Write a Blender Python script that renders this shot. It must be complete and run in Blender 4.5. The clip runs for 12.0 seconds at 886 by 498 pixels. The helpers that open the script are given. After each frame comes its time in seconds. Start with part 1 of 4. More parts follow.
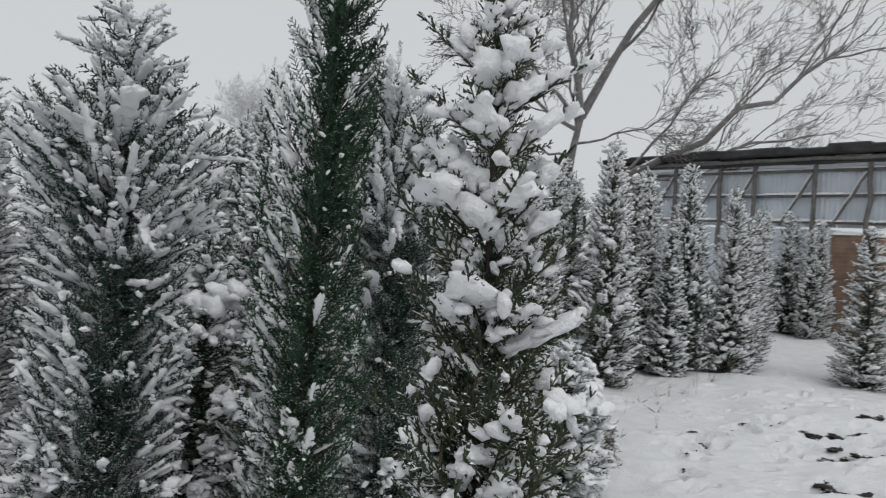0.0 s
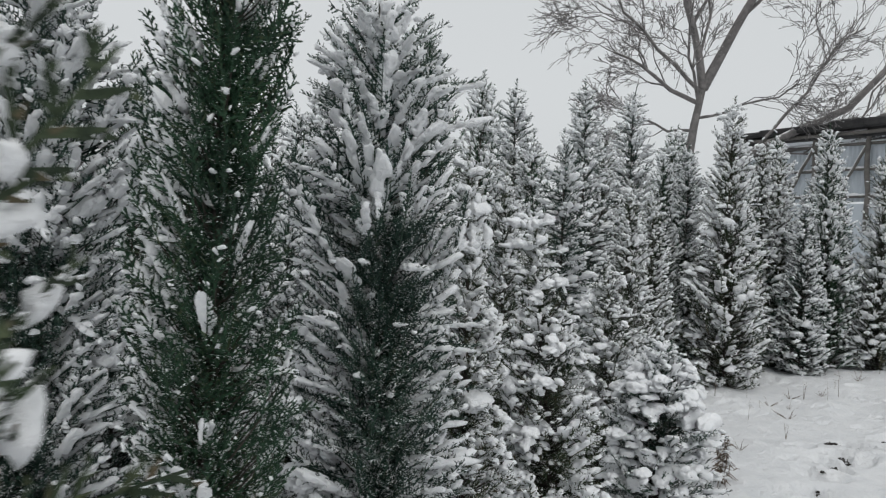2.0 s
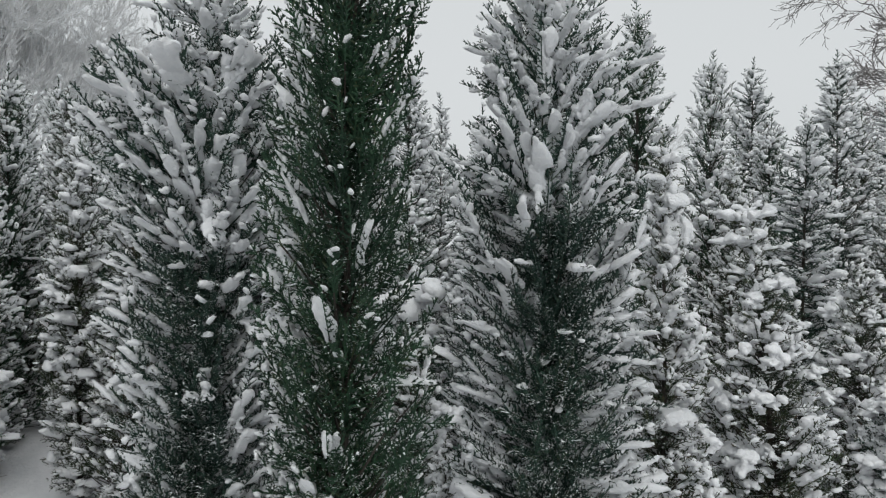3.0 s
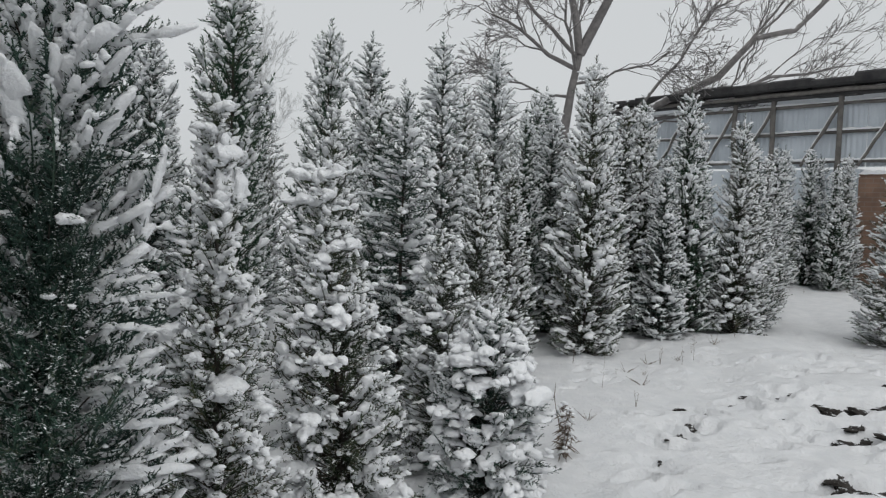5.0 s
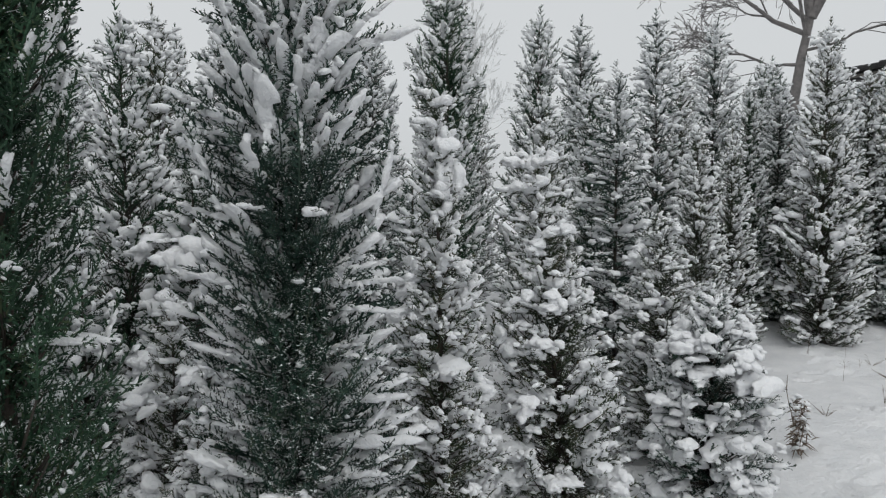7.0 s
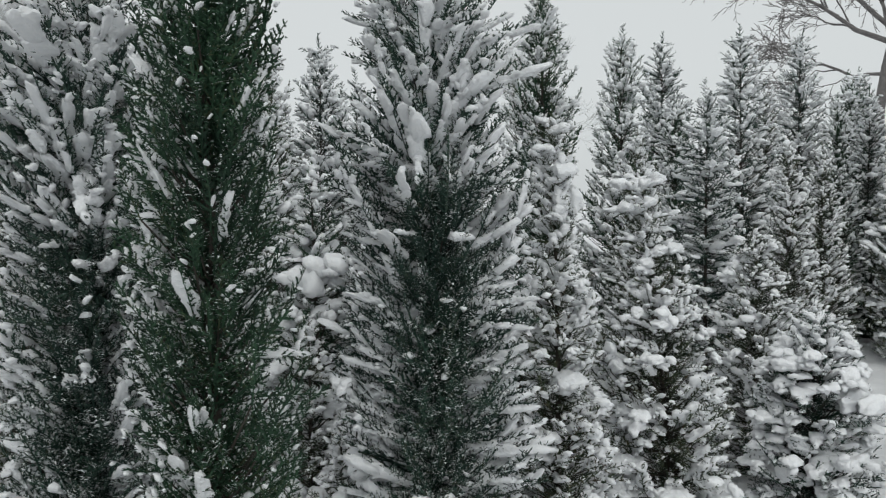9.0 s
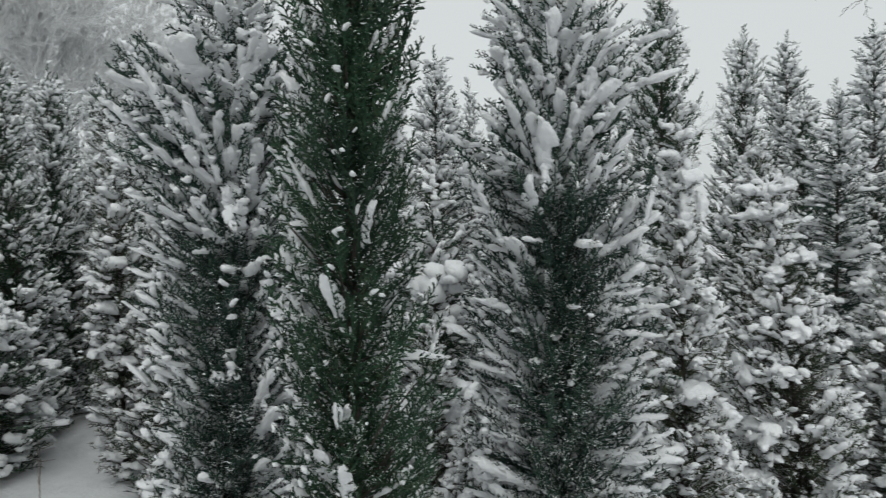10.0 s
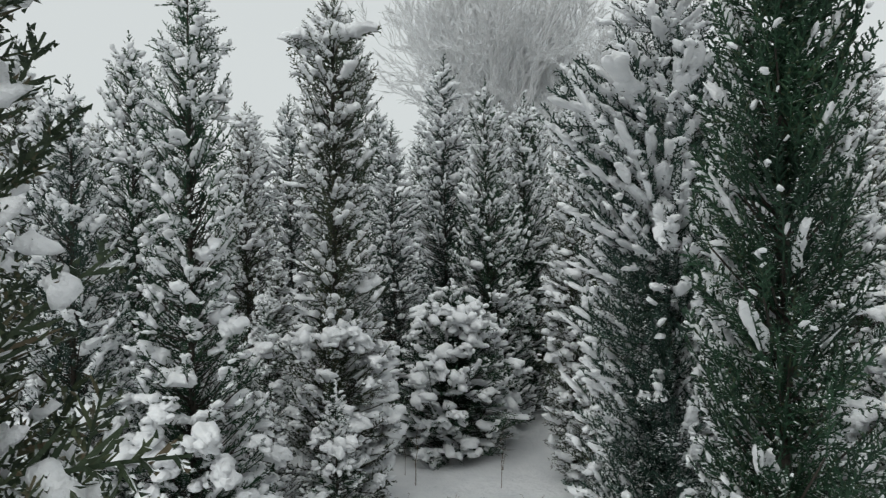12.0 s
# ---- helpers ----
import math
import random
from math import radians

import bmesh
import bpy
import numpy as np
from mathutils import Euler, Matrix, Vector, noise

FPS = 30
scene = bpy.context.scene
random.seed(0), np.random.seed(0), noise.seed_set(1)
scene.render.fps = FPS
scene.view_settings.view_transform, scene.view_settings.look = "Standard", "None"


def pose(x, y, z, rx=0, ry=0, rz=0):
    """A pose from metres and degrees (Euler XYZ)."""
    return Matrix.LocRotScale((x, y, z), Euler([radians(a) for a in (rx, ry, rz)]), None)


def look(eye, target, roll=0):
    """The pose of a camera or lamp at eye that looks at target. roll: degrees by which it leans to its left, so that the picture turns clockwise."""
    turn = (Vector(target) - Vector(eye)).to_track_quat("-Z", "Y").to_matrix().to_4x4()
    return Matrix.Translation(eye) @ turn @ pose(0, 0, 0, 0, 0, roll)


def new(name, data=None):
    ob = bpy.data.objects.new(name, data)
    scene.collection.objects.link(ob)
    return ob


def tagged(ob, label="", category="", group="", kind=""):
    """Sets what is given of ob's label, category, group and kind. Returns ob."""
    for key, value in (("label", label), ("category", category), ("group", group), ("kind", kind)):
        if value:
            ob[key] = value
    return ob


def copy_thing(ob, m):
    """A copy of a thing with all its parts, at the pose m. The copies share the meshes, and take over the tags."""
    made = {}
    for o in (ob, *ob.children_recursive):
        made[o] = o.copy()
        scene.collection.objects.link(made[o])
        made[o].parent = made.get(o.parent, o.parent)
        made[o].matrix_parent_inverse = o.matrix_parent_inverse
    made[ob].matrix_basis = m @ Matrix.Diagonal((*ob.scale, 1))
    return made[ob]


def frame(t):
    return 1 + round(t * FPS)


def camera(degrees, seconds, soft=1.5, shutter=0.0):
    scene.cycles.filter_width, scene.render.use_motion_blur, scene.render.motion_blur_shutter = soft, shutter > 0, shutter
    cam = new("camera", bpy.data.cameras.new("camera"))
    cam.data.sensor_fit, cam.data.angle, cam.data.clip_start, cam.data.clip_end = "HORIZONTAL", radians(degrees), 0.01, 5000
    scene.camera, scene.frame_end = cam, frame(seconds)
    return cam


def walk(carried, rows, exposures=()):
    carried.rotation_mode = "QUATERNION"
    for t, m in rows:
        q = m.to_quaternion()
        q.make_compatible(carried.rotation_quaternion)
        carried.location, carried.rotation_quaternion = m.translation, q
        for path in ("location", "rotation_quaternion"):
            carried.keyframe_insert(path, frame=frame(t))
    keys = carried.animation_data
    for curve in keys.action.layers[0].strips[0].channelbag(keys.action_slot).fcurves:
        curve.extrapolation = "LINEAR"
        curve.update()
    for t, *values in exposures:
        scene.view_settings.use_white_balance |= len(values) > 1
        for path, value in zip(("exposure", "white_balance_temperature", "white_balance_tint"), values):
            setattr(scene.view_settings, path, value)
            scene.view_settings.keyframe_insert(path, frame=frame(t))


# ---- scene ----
cam = camera(60.06, 12.0, soft=1.2, shutter=0.28)
# seconds, stops
EXPOSURES = [(0.0, -0.08, 6475, 8), (1.5, -0.05, 6475, 8), (2.5, 0.08, 6475, 7), (3.5, 0.08, 6475, 7), (5.5, -0.08, 6475, 8), (6.5, -0.02, 6475, 8), (8.5, 0.04, 6475, 6), (9.5, 0.08, 6475, 5), (12.0, 0.08, 6475, 4)]
# seconds, x, y, z, yaw, pitch, lean to the right
PATH_ROWS = [
    (0.0, -0.000, 0.000, 1.532, 0.00, -0.30, -3.43),
    (0.5, 0.100, 0.129, 1.526, 6.21, -1.03, -1.57),
    (1.0, 0.233, 0.322, 1.519, 9.54, -1.31, -0.88),
    (1.5, 0.294, 0.492, 1.508, 9.53, -1.42, -1.19),
    (2.0, 0.330, 0.670, 1.511, 9.50, -1.37, -1.73),
    (2.5, 0.463, 0.777, 1.515, 20.51, -1.63, -1.09),
    (3.0, 0.457, 0.892, 1.506, 27.40, -1.61, -0.15),
    (3.5, 0.437, 1.021, 1.493, 20.75, -1.64, -0.01),
    (3.7, 0.460, 1.065, 1.494, 16.42, -1.92, -0.36),
    (5.3, 0.697, 1.147, 1.465, 1.40, -3.79, -1.76),
    (5.5, 0.692, 1.131, 1.465, 3.21, -4.14, -1.37),
    (6.0, 0.679, 1.111, 1.473, 10.34, -4.72, -0.36),
    (6.5, 0.683, 1.105, 1.466, 14.90, -4.66, 0.20),
    (6.7, 0.684, 1.113, 1.463, 16.39, -4.67, 0.28),
    (8.3, 0.606, 1.047, 1.487, 19.52, -3.76, 0.65),
    (8.5, 0.598, 0.997, 1.493, 20.66, -3.71, 0.74),
    (9.0, 0.564, 0.934, 1.491, 22.37, -3.34, 1.03),
    (9.5, 0.558, 0.888, 1.494, 24.89, -2.99, 1.35),
    (10.0, 0.537, 0.880, 1.492, 30.32, -2.60, 1.33),
    (10.5, 0.530, 0.912, 1.490, 39.13, -2.23, 1.15),
    (11.0, 0.548, 0.975, 1.498, 52.41, -1.83, 0.88),
    (11.5, 0.566, 0.975, 1.496, 60.45, -1.33, 0.51),
    (12.0, 0.559, 0.973, 1.499, 64.08, -0.95, 0.81),
]
walk(cam, [(t, pose(x, y, z, 90 + pitch, 0, yaw) @ pose(0, 0, 0, 0, 0, -lean)) for t, x, y, z, yaw, pitch, lean in PATH_ROWS],
     EXPOSURES)

# ---- light: an even, overcast winter sky ----
world = bpy.data.worlds.new("overcast_sky")
scene.world = world
world.use_nodes = True
wn, wl = world.node_tree.nodes, world.node_tree.links
wn.clear()
sky = wn.new("ShaderNodeTexSky")
sky.sky_type, sky.sun_disc = "NISHITA", False
sky.sun_elevation, sky.sun_rotation = radians(56), radians(150)
sky.air_density, sky.dust_density = 1.0, 4.0
grey = wn.new("ShaderNodeHueSaturation")
grey.inputs["Saturation"].default_value = 0.12
sky_low = wn.new("ShaderNodeBackground")
sky_low.inputs["Strength"].default_value = 0.022
cloud = wn.new("ShaderNodeBackground")
cloud.inputs["Color"].default_value = (0.905, 0.925, 0.955, 1)
cloud.inputs["Strength"].default_value = 0.62
add_sky = wn.new("ShaderNodeAddShader")
wout = wn.new("ShaderNodeOutputWorld")
wl.new(sky.outputs[0], grey.inputs["Color"])
wl.new(grey.outputs[0], sky_low.inputs["Color"])
wl.new(sky_low.outputs[0], add_sky.inputs[0])
wl.new(cloud.outputs[0], add_sky.inputs[1])
wl.new(add_sky.outputs[0], wout.inputs["Surface"])
sun = new("sun", bpy.data.lights.new("sun", "SUN"))
sun.data.energy, sun.data.angle, sun.data.color = 0.74, radians(60), (1.0, 0.98, 0.95)
sun.matrix_world = look((4, -7, 12), (0, 0, 0))

# ---- materials ----
def mat_new(name):
    m = bpy.data.materials.new(name)
    m.use_nodes = True
    nt = m.node_tree
    b = nt.nodes["Principled BSDF"]
    return m, nt, b


def node(nt, kind, **kw):
    n = nt.nodes.new(kind)
    for k, v in kw.items():
        n.inputs[k.replace("_", " ")].default_value = v
    return n


def ramp(nt, src, stops):
    r = nt.nodes.new("ShaderNodeValToRGB")
    e = r.color_ramp.elements
    e[0].position, e[0].color = stops[0][0], (*stops[0][1], 1)
    e[1].position, e[1].color = stops[-1][0], (*stops[-1][1], 1)
    for p, c in stops[1:-1]:
        x = e.new(p)
        x.color = (*c, 1)
    nt.links.new(src, r.inputs[0])
    return r


def mix_rgb(nt, fac, a, b, blend="MIX"):
    m = nt.nodes.new("ShaderNodeMix")
    m.data_type, m.blend_type = "RGBA", blend
    for i, v in ((0, fac), (6, a), (7, b)):
        if isinstance(v, (int, float)):
            m.inputs[i].default_value = v
        elif isinstance(v, tuple):
            m.inputs[i].default_value = (*v, 1)
        else:
            nt.links.new(v, m.inputs[i])
    return m.outputs[2]


def noise_tex(nt, scale, detail=4, rough=0.55, space="Position"):
    tc = nt.nodes.new("ShaderNodeNewGeometry" if space == "Position" else "ShaderNodeTexCoord")
    n = node(nt, "ShaderNodeTexNoise", Scale=scale, Detail=detail, Roughness=rough)
    nt.links.new(tc.outputs[space], n.inputs["Vector"])
    return n.outputs[0]


def bump(nt, b, h, dist, strength=0.6):
    n = node(nt, "ShaderNodeBump", Strength=strength, Distance=dist)
    nt.links.new(h, n.inputs["Height"])
    nt.links.new(n.outputs[0], b.inputs["Normal"])


def math_node(nt, op, a, b):
    n = nt.nodes.new("ShaderNodeMath")
    n.operation = op
    for i, v in ((0, a), (1, b)):
        if isinstance(v, (int, float)):
            n.inputs[i].default_value = v
        else:
            nt.links.new(v, n.inputs[i])
    return n.outputs[0]


def snow_material(name, fine, coarse, relief, low=(0.80, 0.815, 0.84), high=(0.90, 0.905, 0.915)):
    m, nt, b = mat_new(name)
    n1, n2 = noise_tex(nt, fine, 5, 0.6), noise_tex(nt, coarse, 3)
    col = ramp(nt, n2, [(0.25, low), (0.75, high)])
    nt.links.new(col.outputs[0], b.inputs["Base Color"])
    b.inputs["Roughness"].default_value = 0.75
    b.inputs["Specular IOR Level"].default_value = 0.25
    bump(nt, b, math_node(nt, "ADD", n1, n2), relief, 0.7)
    return m


def frosted(nt, base, amount, scale):
    """Fine snow caught on the upper sides, broken up by noise."""
    g = nt.nodes.new("ShaderNodeNewGeometry")
    s = nt.nodes.new("ShaderNodeSeparateXYZ")
    nt.links.new(g.outputs["Normal"], s.inputs[0])
    n = noise_tex(nt, scale, 3)
    f = math_node(nt, "ADD", math_node(nt, "MULTIPLY", s.outputs[2], 0.8), math_node(nt, "MULTIPLY", math_node(nt, "SUBTRACT", n, 0.5), 1.6))
    r = ramp(nt, f, [(1.0 - amount, (0, 0, 0)), (min(1.0, 1.18 - amount), (1, 1, 1))])
    return mix_rgb(nt, r.outputs[0], base, (0.82, 0.84, 0.86))


def foliage_material(name, dark, mid, tip, brown, frost=0.35):
    m, nt, b = mat_new(name)
    g = nt.nodes.new("ShaderNodeNewGeometry")
    c = ramp(nt, g.outputs["Random Per Island"], [(0.0, dark), (0.5, mid), (0.85, tip), (0.97, brown)])
    n = noise_tex(nt, 5.0, 2)
    shade = ramp(nt, n, [(0.3, (0.65, 0.68, 0.7)), (0.7, (1.25, 1.2, 1.1))])
    col = mix_rgb(nt, 1.0, c.outputs[0], shade.outputs[0], "MULTIPLY")
    nt.links.new(frosted(nt, col, frost, 60.0), b.inputs["Base Color"])
    b.inputs["Roughness"].default_value = 0.62
    b.inputs["Specular IOR Level"].default_value = 0.3
    bump(nt, b, noise_tex(nt, 420.0, 2), 0.002, 0.5)
    return m


def bark_material(name, a, c, frost, scale=30.0):
    m, nt, b = mat_new(name)
    r = ramp(nt, noise_tex(nt, scale, 6, 0.65), [(0.3, a), (0.7, c)])
    nt.links.new(frosted(nt, r.outputs[0], frost, scale * 0.5), b.inputs["Base Color"])
    b.inputs["Roughness"].default_value = 0.85
    bump(nt, b, noise_tex(nt, scale * 2, 4), 0.01, 0.7)
    return m


SNOW = snow_material("snow_on_twigs", 170.0, 55.0, 0.008)
GREEN = foliage_material("cypress_green", (0.007, 0.026, 0.014), (0.016, 0.048, 0.026), (0.034, 0.084, 0.046), (0.050, 0.068, 0.034), 0.37)
BLUE = foliage_material("cypress_blue_green", (0.008, 0.026, 0.020), (0.018, 0.047, 0.036), (0.040, 0.078, 0.060), (0.052, 0.068, 0.046), 0.45)
OLIVE = foliage_material("cypress_olive", (0.016, 0.029, 0.016), (0.034, 0.052, 0.028), (0.064, 0.082, 0.044), (0.092, 0.074, 0.046), 0.46)
BARK = bark_material("cypress_bark", (0.020, 0.017, 0.014), (0.060, 0.047, 0.037), 0.15, 40.0)
# bark paled to carry the haze of distance in its colour, besides rime
HAZE_BARK = bark_material("far_bark_with_haze", (0.58, 0.58, 0.585), (0.72, 0.715, 0.71), 0.97, 8.0)
GREY_BARK = bark_material("bare_tree_bark", (0.10, 0.095, 0.095), (0.24, 0.225, 0.22), 0.36, 8.0)

# ---- mesh helpers ----
RNG = np.random.default_rng(7)


def mesh_arrays(name, verts, tris, material, smooth=True):
    me = bpy.data.meshes.new(name)
    me.vertices.add(len(verts))
    me.vertices.foreach_set("co", np.ascontiguousarray(verts, dtype=np.float32).ravel())
    n = len(tris)
    me.loops.add(n * 3)
    me.loops.foreach_set("vertex_index", np.ascontiguousarray(tris, dtype=np.int32).ravel())
    me.polygons.add(n)
    me.polygons.foreach_set("loop_start", np.arange(0, n * 3, 3, dtype=np.int32))
    me.polygons.foreach_set("use_smooth", np.full(n, smooth))
    me.materials.append(material)
    me.update(calc_edges=True)
    return me


def part(name, bm, material, parent, label=""):
    """Links a bmesh, or a finished mesh, as one object under parent."""
    if isinstance(bm, bmesh.types.BMesh):
        me = bpy.data.meshes.new(name)
        bm.to_mesh(me)
        bm.free()
        me.materials.append(material)
    else:
        me = bm
    ob = new(name, me)
    ob.parent = parent
    if label:
        ob["label"] = label
    return ob


def unit(v):
    return v / np.maximum(np.linalg.norm(v, axis=-1, keepdims=True), 1e-9)


def tubes(p, r, sides=5):
    """Tapered tubes: p is (n, k, 3), r is (n, k); the ends are closed to a point where r is small."""
    n, k, _ = p.shape
    d = np.empty_like(p)
    d[:, 1:-1] = p[:, 2:] - p[:, :-2]
    d[:, 0], d[:, -1] = p[:, 1] - p[:, 0], p[:, -1] - p[:, -2]
    d = unit(d)
    ref = np.where(np.abs(d[:, :1, 2:3]) > 0.9, np.array([1.0, 0, 0]), np.array([0, 0, 1.0]))
    u = unit(np.cross(d, np.broadcast_to(ref, d.shape)))
    v = np.cross(d, u)
    a = np.arange(sides) * 2 * np.pi / sides
    ring = np.cos(a)[:, None] * u[:, :, None, :] + np.sin(a)[:, None] * v[:, :, None, :]
    V = p[:, :, None, :] + r[:, :, None, None] * ring
    i, j, s = np.meshgrid(np.arange(n), np.arange(k - 1), np.arange(sides), indexing="ij")
    base = (i * k + j) * sides
    a0, a1 = base + s, base + (s + 1) % sides
    T = np.concatenate([np.stack([a0, a1, a1 + sides], -1).reshape(-1, 3), np.stack([a0, a1 + sides, a0 + sides], -1).reshape(-1, 3)])
    return V.reshape(-1, 3), T


def shoots(base, d, length, rad, bend, sides=3, rings=3):
    """Scale-leaved shoots: slim spindles that curl upwards."""
    n = len(base)
    t = {2: np.array([0, 1.0]), 3: np.array([0, 0.5, 1.0])}[rings]
    prof = {2: np.array([1.0, 0.45]), 3: np.array([0.9, 1.0, 0.3])}[rings]
    p = base[:, None, :] + (length[:, None] * t)[:, :, None] * d[:, None, :]
    p[:, :, 2] += (bend * length)[:, None] * t**2
    return tubes(p, rad[:, None] * prof, sides)


def spikes(base, d, length, rad, bend):
    """The shortest leafy tips: three-sided cones."""
    n = len(base)
    ref = np.where(np.abs(d[:, 2:3]) > 0.9, np.array([1.0, 0, 0]), np.array([0, 0, 1.0]))
    u = unit(np.cross(d, ref))
    v = np.cross(d, u)
    a = np.arange(3) * 2 * np.pi / 3 + 0.5
    ring = base[:, None, :] + rad[:, None, None] * (np.cos(a)[:, None] * u[:, None, :] + np.sin(a)[:, None] * v[:, None, :]) + 0.12 * (length[:, None] * d)[:, None, :]
    tip = base + length[:, None] * d
    tip[:, 2] += bend * length
    V = np.concatenate([ring, tip[:, None, :]], 1).reshape(-1, 3)
    k = np.arange(n)[:, None, None] * 4
    return V, (k + np.array([[0, 1, 3], [1, 2, 3], [2, 0, 3]])[None]).reshape(-1, 3)


def lump(level, seed):
    """A rounded, uneven pad of snow, about 1 across its half."""
    bm = bmesh.new()
    bmesh.ops.create_icosphere(bm, subdivisions=level, radius=1.0)
    off = Vector((seed * 7.3, seed * 3.1, seed * 5.7))
    for v in bm.verts:
        k = 1 + 0.30 * noise.noise(v.co * 1.5 + off) + 0.36 * noise.noise(v.co * 3.1 + off) + 0.26 * noise.noise(v.co * 6.0 + off)
        v.co *= k
        v.co.z *= 0.85 + 0.15 * math.tanh(v.co.z * 3)
    bm.verts.index_update()
    V = np.array([v.co[:] for v in bm.verts])
    T = np.array([[v.index for v in f.verts] for f in bm.faces])
    bm.free()
    return V, T


LUMPS = {lv: [lump(lv, s + 1) for s in range(8)] for lv in (1, 2, 3)}


def pads(centre, along, across, up, level, rng):
    """Snow pads: three half axes a pad."""
    vs, ts, k = [], [], 0
    which = rng.integers(0, 8, len(centre))
    for q in range(8):
        s = np.nonzero(which == q)[0]
        if not len(s):
            continue
        V, T = LUMPS[level][q]
        X = centre[s][:, None, :] + V[None, :, 0:1] * along[s][:, None, :] + V[None, :, 1:2] * across[s][:, None, :] + V[None, :, 2:3] * up[s][:, None, :]
        vs.append(X.reshape(-1, 3))
        ts.append((T[None] + (np.arange(len(s)) * len(V))[:, None, None]).reshape(-1, 3) + k)
        k += len(s) * len(V)
    return np.concatenate(vs), np.concatenate(ts)


def join(parts_):
    vs, ts, k = [], [], 0
    for v, t in parts_:
        vs.append(v)
        ts.append(t + k)
        k += len(v)
    return np.concatenate(vs), np.concatenate(ts)


# ---- conifers ----
def frond(seed, pairs, subs, fat=1.0, wide=1.0, lift=0.12):
    """One flat spray of unit length along x: a curved axis, side shoots on both sides, and stubby shoots on those."""
    rng = np.random.default_rng(seed)
    k = 5 if subs else 3
    u = np.linspace(0, 1, k)
    wave = rng.normal(0, 0.03)
    axis = np.stack([u, wave * np.sin(3 * u), 0.07 * u**2], 1)
    geo = [tubes(axis[None], (0.013 * fat * (1 - 0.45 * u))[None], 3)]
    m = 2 * pairs
    s = 0.10 + 0.86 * (np.arange(m) + rng.uniform(0, 0.8, m)) / m
    side = np.where(np.arange(m) % 2 == 0, 1.0, -1.0)
    base = np.stack([s, wave * np.sin(3 * s), 0.07 * s**2], 1)
    a = np.radians(rng.uniform(30, 50, m))
    d = unit(np.stack([np.cos(a), side * np.sin(a), rng.normal(lift, 0.28, m)], 1))
    ln = wide * (0.27 * (1 - s) ** 0.75 + 0.075) * rng.uniform(0.65, 1.25, m) * np.minimum(1, 0.45 + s * 2.4)
    r = 0.0125 * fat * rng.uniform(0.85, 1.15, m)
    if not subs:
        geo.append(spikes(base, d, ln, r * 1.25, np.full(m, 0.1)))
        return join(geo)
    geo.append(shoots(base, d, ln, r, np.full(m, 0.12), 3, 3) if subs > 3 else spikes(base, d, ln, r * 1.2, np.full(m, 0.12)))
    i = np.repeat(np.arange(m), subs)
    q = (np.tile(np.arange(subs), m) + rng.uniform(0.25, 0.95, m * subs)) / subs
    b2 = base[i] + (ln[i] * q)[:, None] * d[i]
    t2 = np.where(np.tile(np.arange(subs), m) % 2 == 0, 1.0, -1.0)
    o = unit(np.cross(d[i], np.array([0, 0, 1.0])) * t2[:, None] + rng.normal(0, 0.4, (m * subs, 3)))
    geo.append(spikes(b2, unit(d[i] * 0.95 + o * 0.75), np.maximum(0.035, ln[i] * rng.uniform(0.26, 0.46, m * subs) * (1.1 - 0.5 * q)), r[i] * 1.15, np.full(m * subs, 0.08)))
    return join(geo)


def pillow(level, seed, lumpy=0.26):
    """A pillow of snow, 1 in its half length: soft lumps above, flatter below."""
    bm = bmesh.new()
    bmesh.ops.create_icosphere(bm, subdivisions=level, radius=1.0)
    off = Vector((seed * 5.3, seed * 9.1, seed * 2.7))
    ph = seed * 1.9
    for v in bm.verts:
        c = v.co / (abs(v.co.x) ** 3 + abs(v.co.y) ** 3 + abs(v.co.z) ** 3) ** (1 / 3)
        k = 0.92 + lumpy * (1.2 * noise.noise(c * 1.3 + off) + 1.0 * noise.noise(c * 2.7 + off) + 0.25 * noise.noise(c * 5.5 + off))
        w = 1 + 0.22 * math.sin(3.6 * c.x + ph)
        z = c.z * k * (1 + 0.25 * math.sin(4.4 * c.x + ph * 2))
        v.co = Vector((c.x * k, c.y * k * w + 0.16 * math.sin(2.3 * c.x + ph), z if z > 0 else 0.55 * z))
    bm.verts.index_update()
    V = np.array([v.co[:] for v in bm.verts])
    T = np.array([[v.index for v in f.verts] for f in bm.faces])
    bm.free()
    return V, T


FRONDS = [[frond(20 + s, 8, 4, 1.0, 0.78) for s in range(8)], [frond(40 + s, 6, 2, 1.4) for s in range(6)], [frond(60 + s, 5, 0, 1.9, 1.15) for s in range(6)], [frond(80 + s, 14, 3, 0.56, 0.54, 0.45) for s in range(8)]]
PILLOWS = {lv: [pillow(lv, s + 1) for s in range(10)] for lv in (1, 2, 3)}
SHARED = {}


def stamp(shapes, centre, ax, ay, az, which):
    """Copies of the shapes, each with its own three axes."""
    vs, ts, k = [], [], 0
    for q, (V, T) in enumerate(shapes):
        s = np.nonzero(which == q)[0]
        if len(s):
            X = centre[s][:, None, :] + V[None, :, 0:1] * ax[s][:, None, :] + V[None, :, 1:2] * ay[s][:, None, :] + V[None, :, 2:3] * az[s][:, None, :]
            vs.append(X.reshape(-1, 3))
            ts.append((T[None] + (np.arange(len(s)) * len(V))[:, None, None]).reshape(-1, 3) + k)
            k += len(s) * len(V)
    return np.concatenate(vs), np.concatenate(ts)


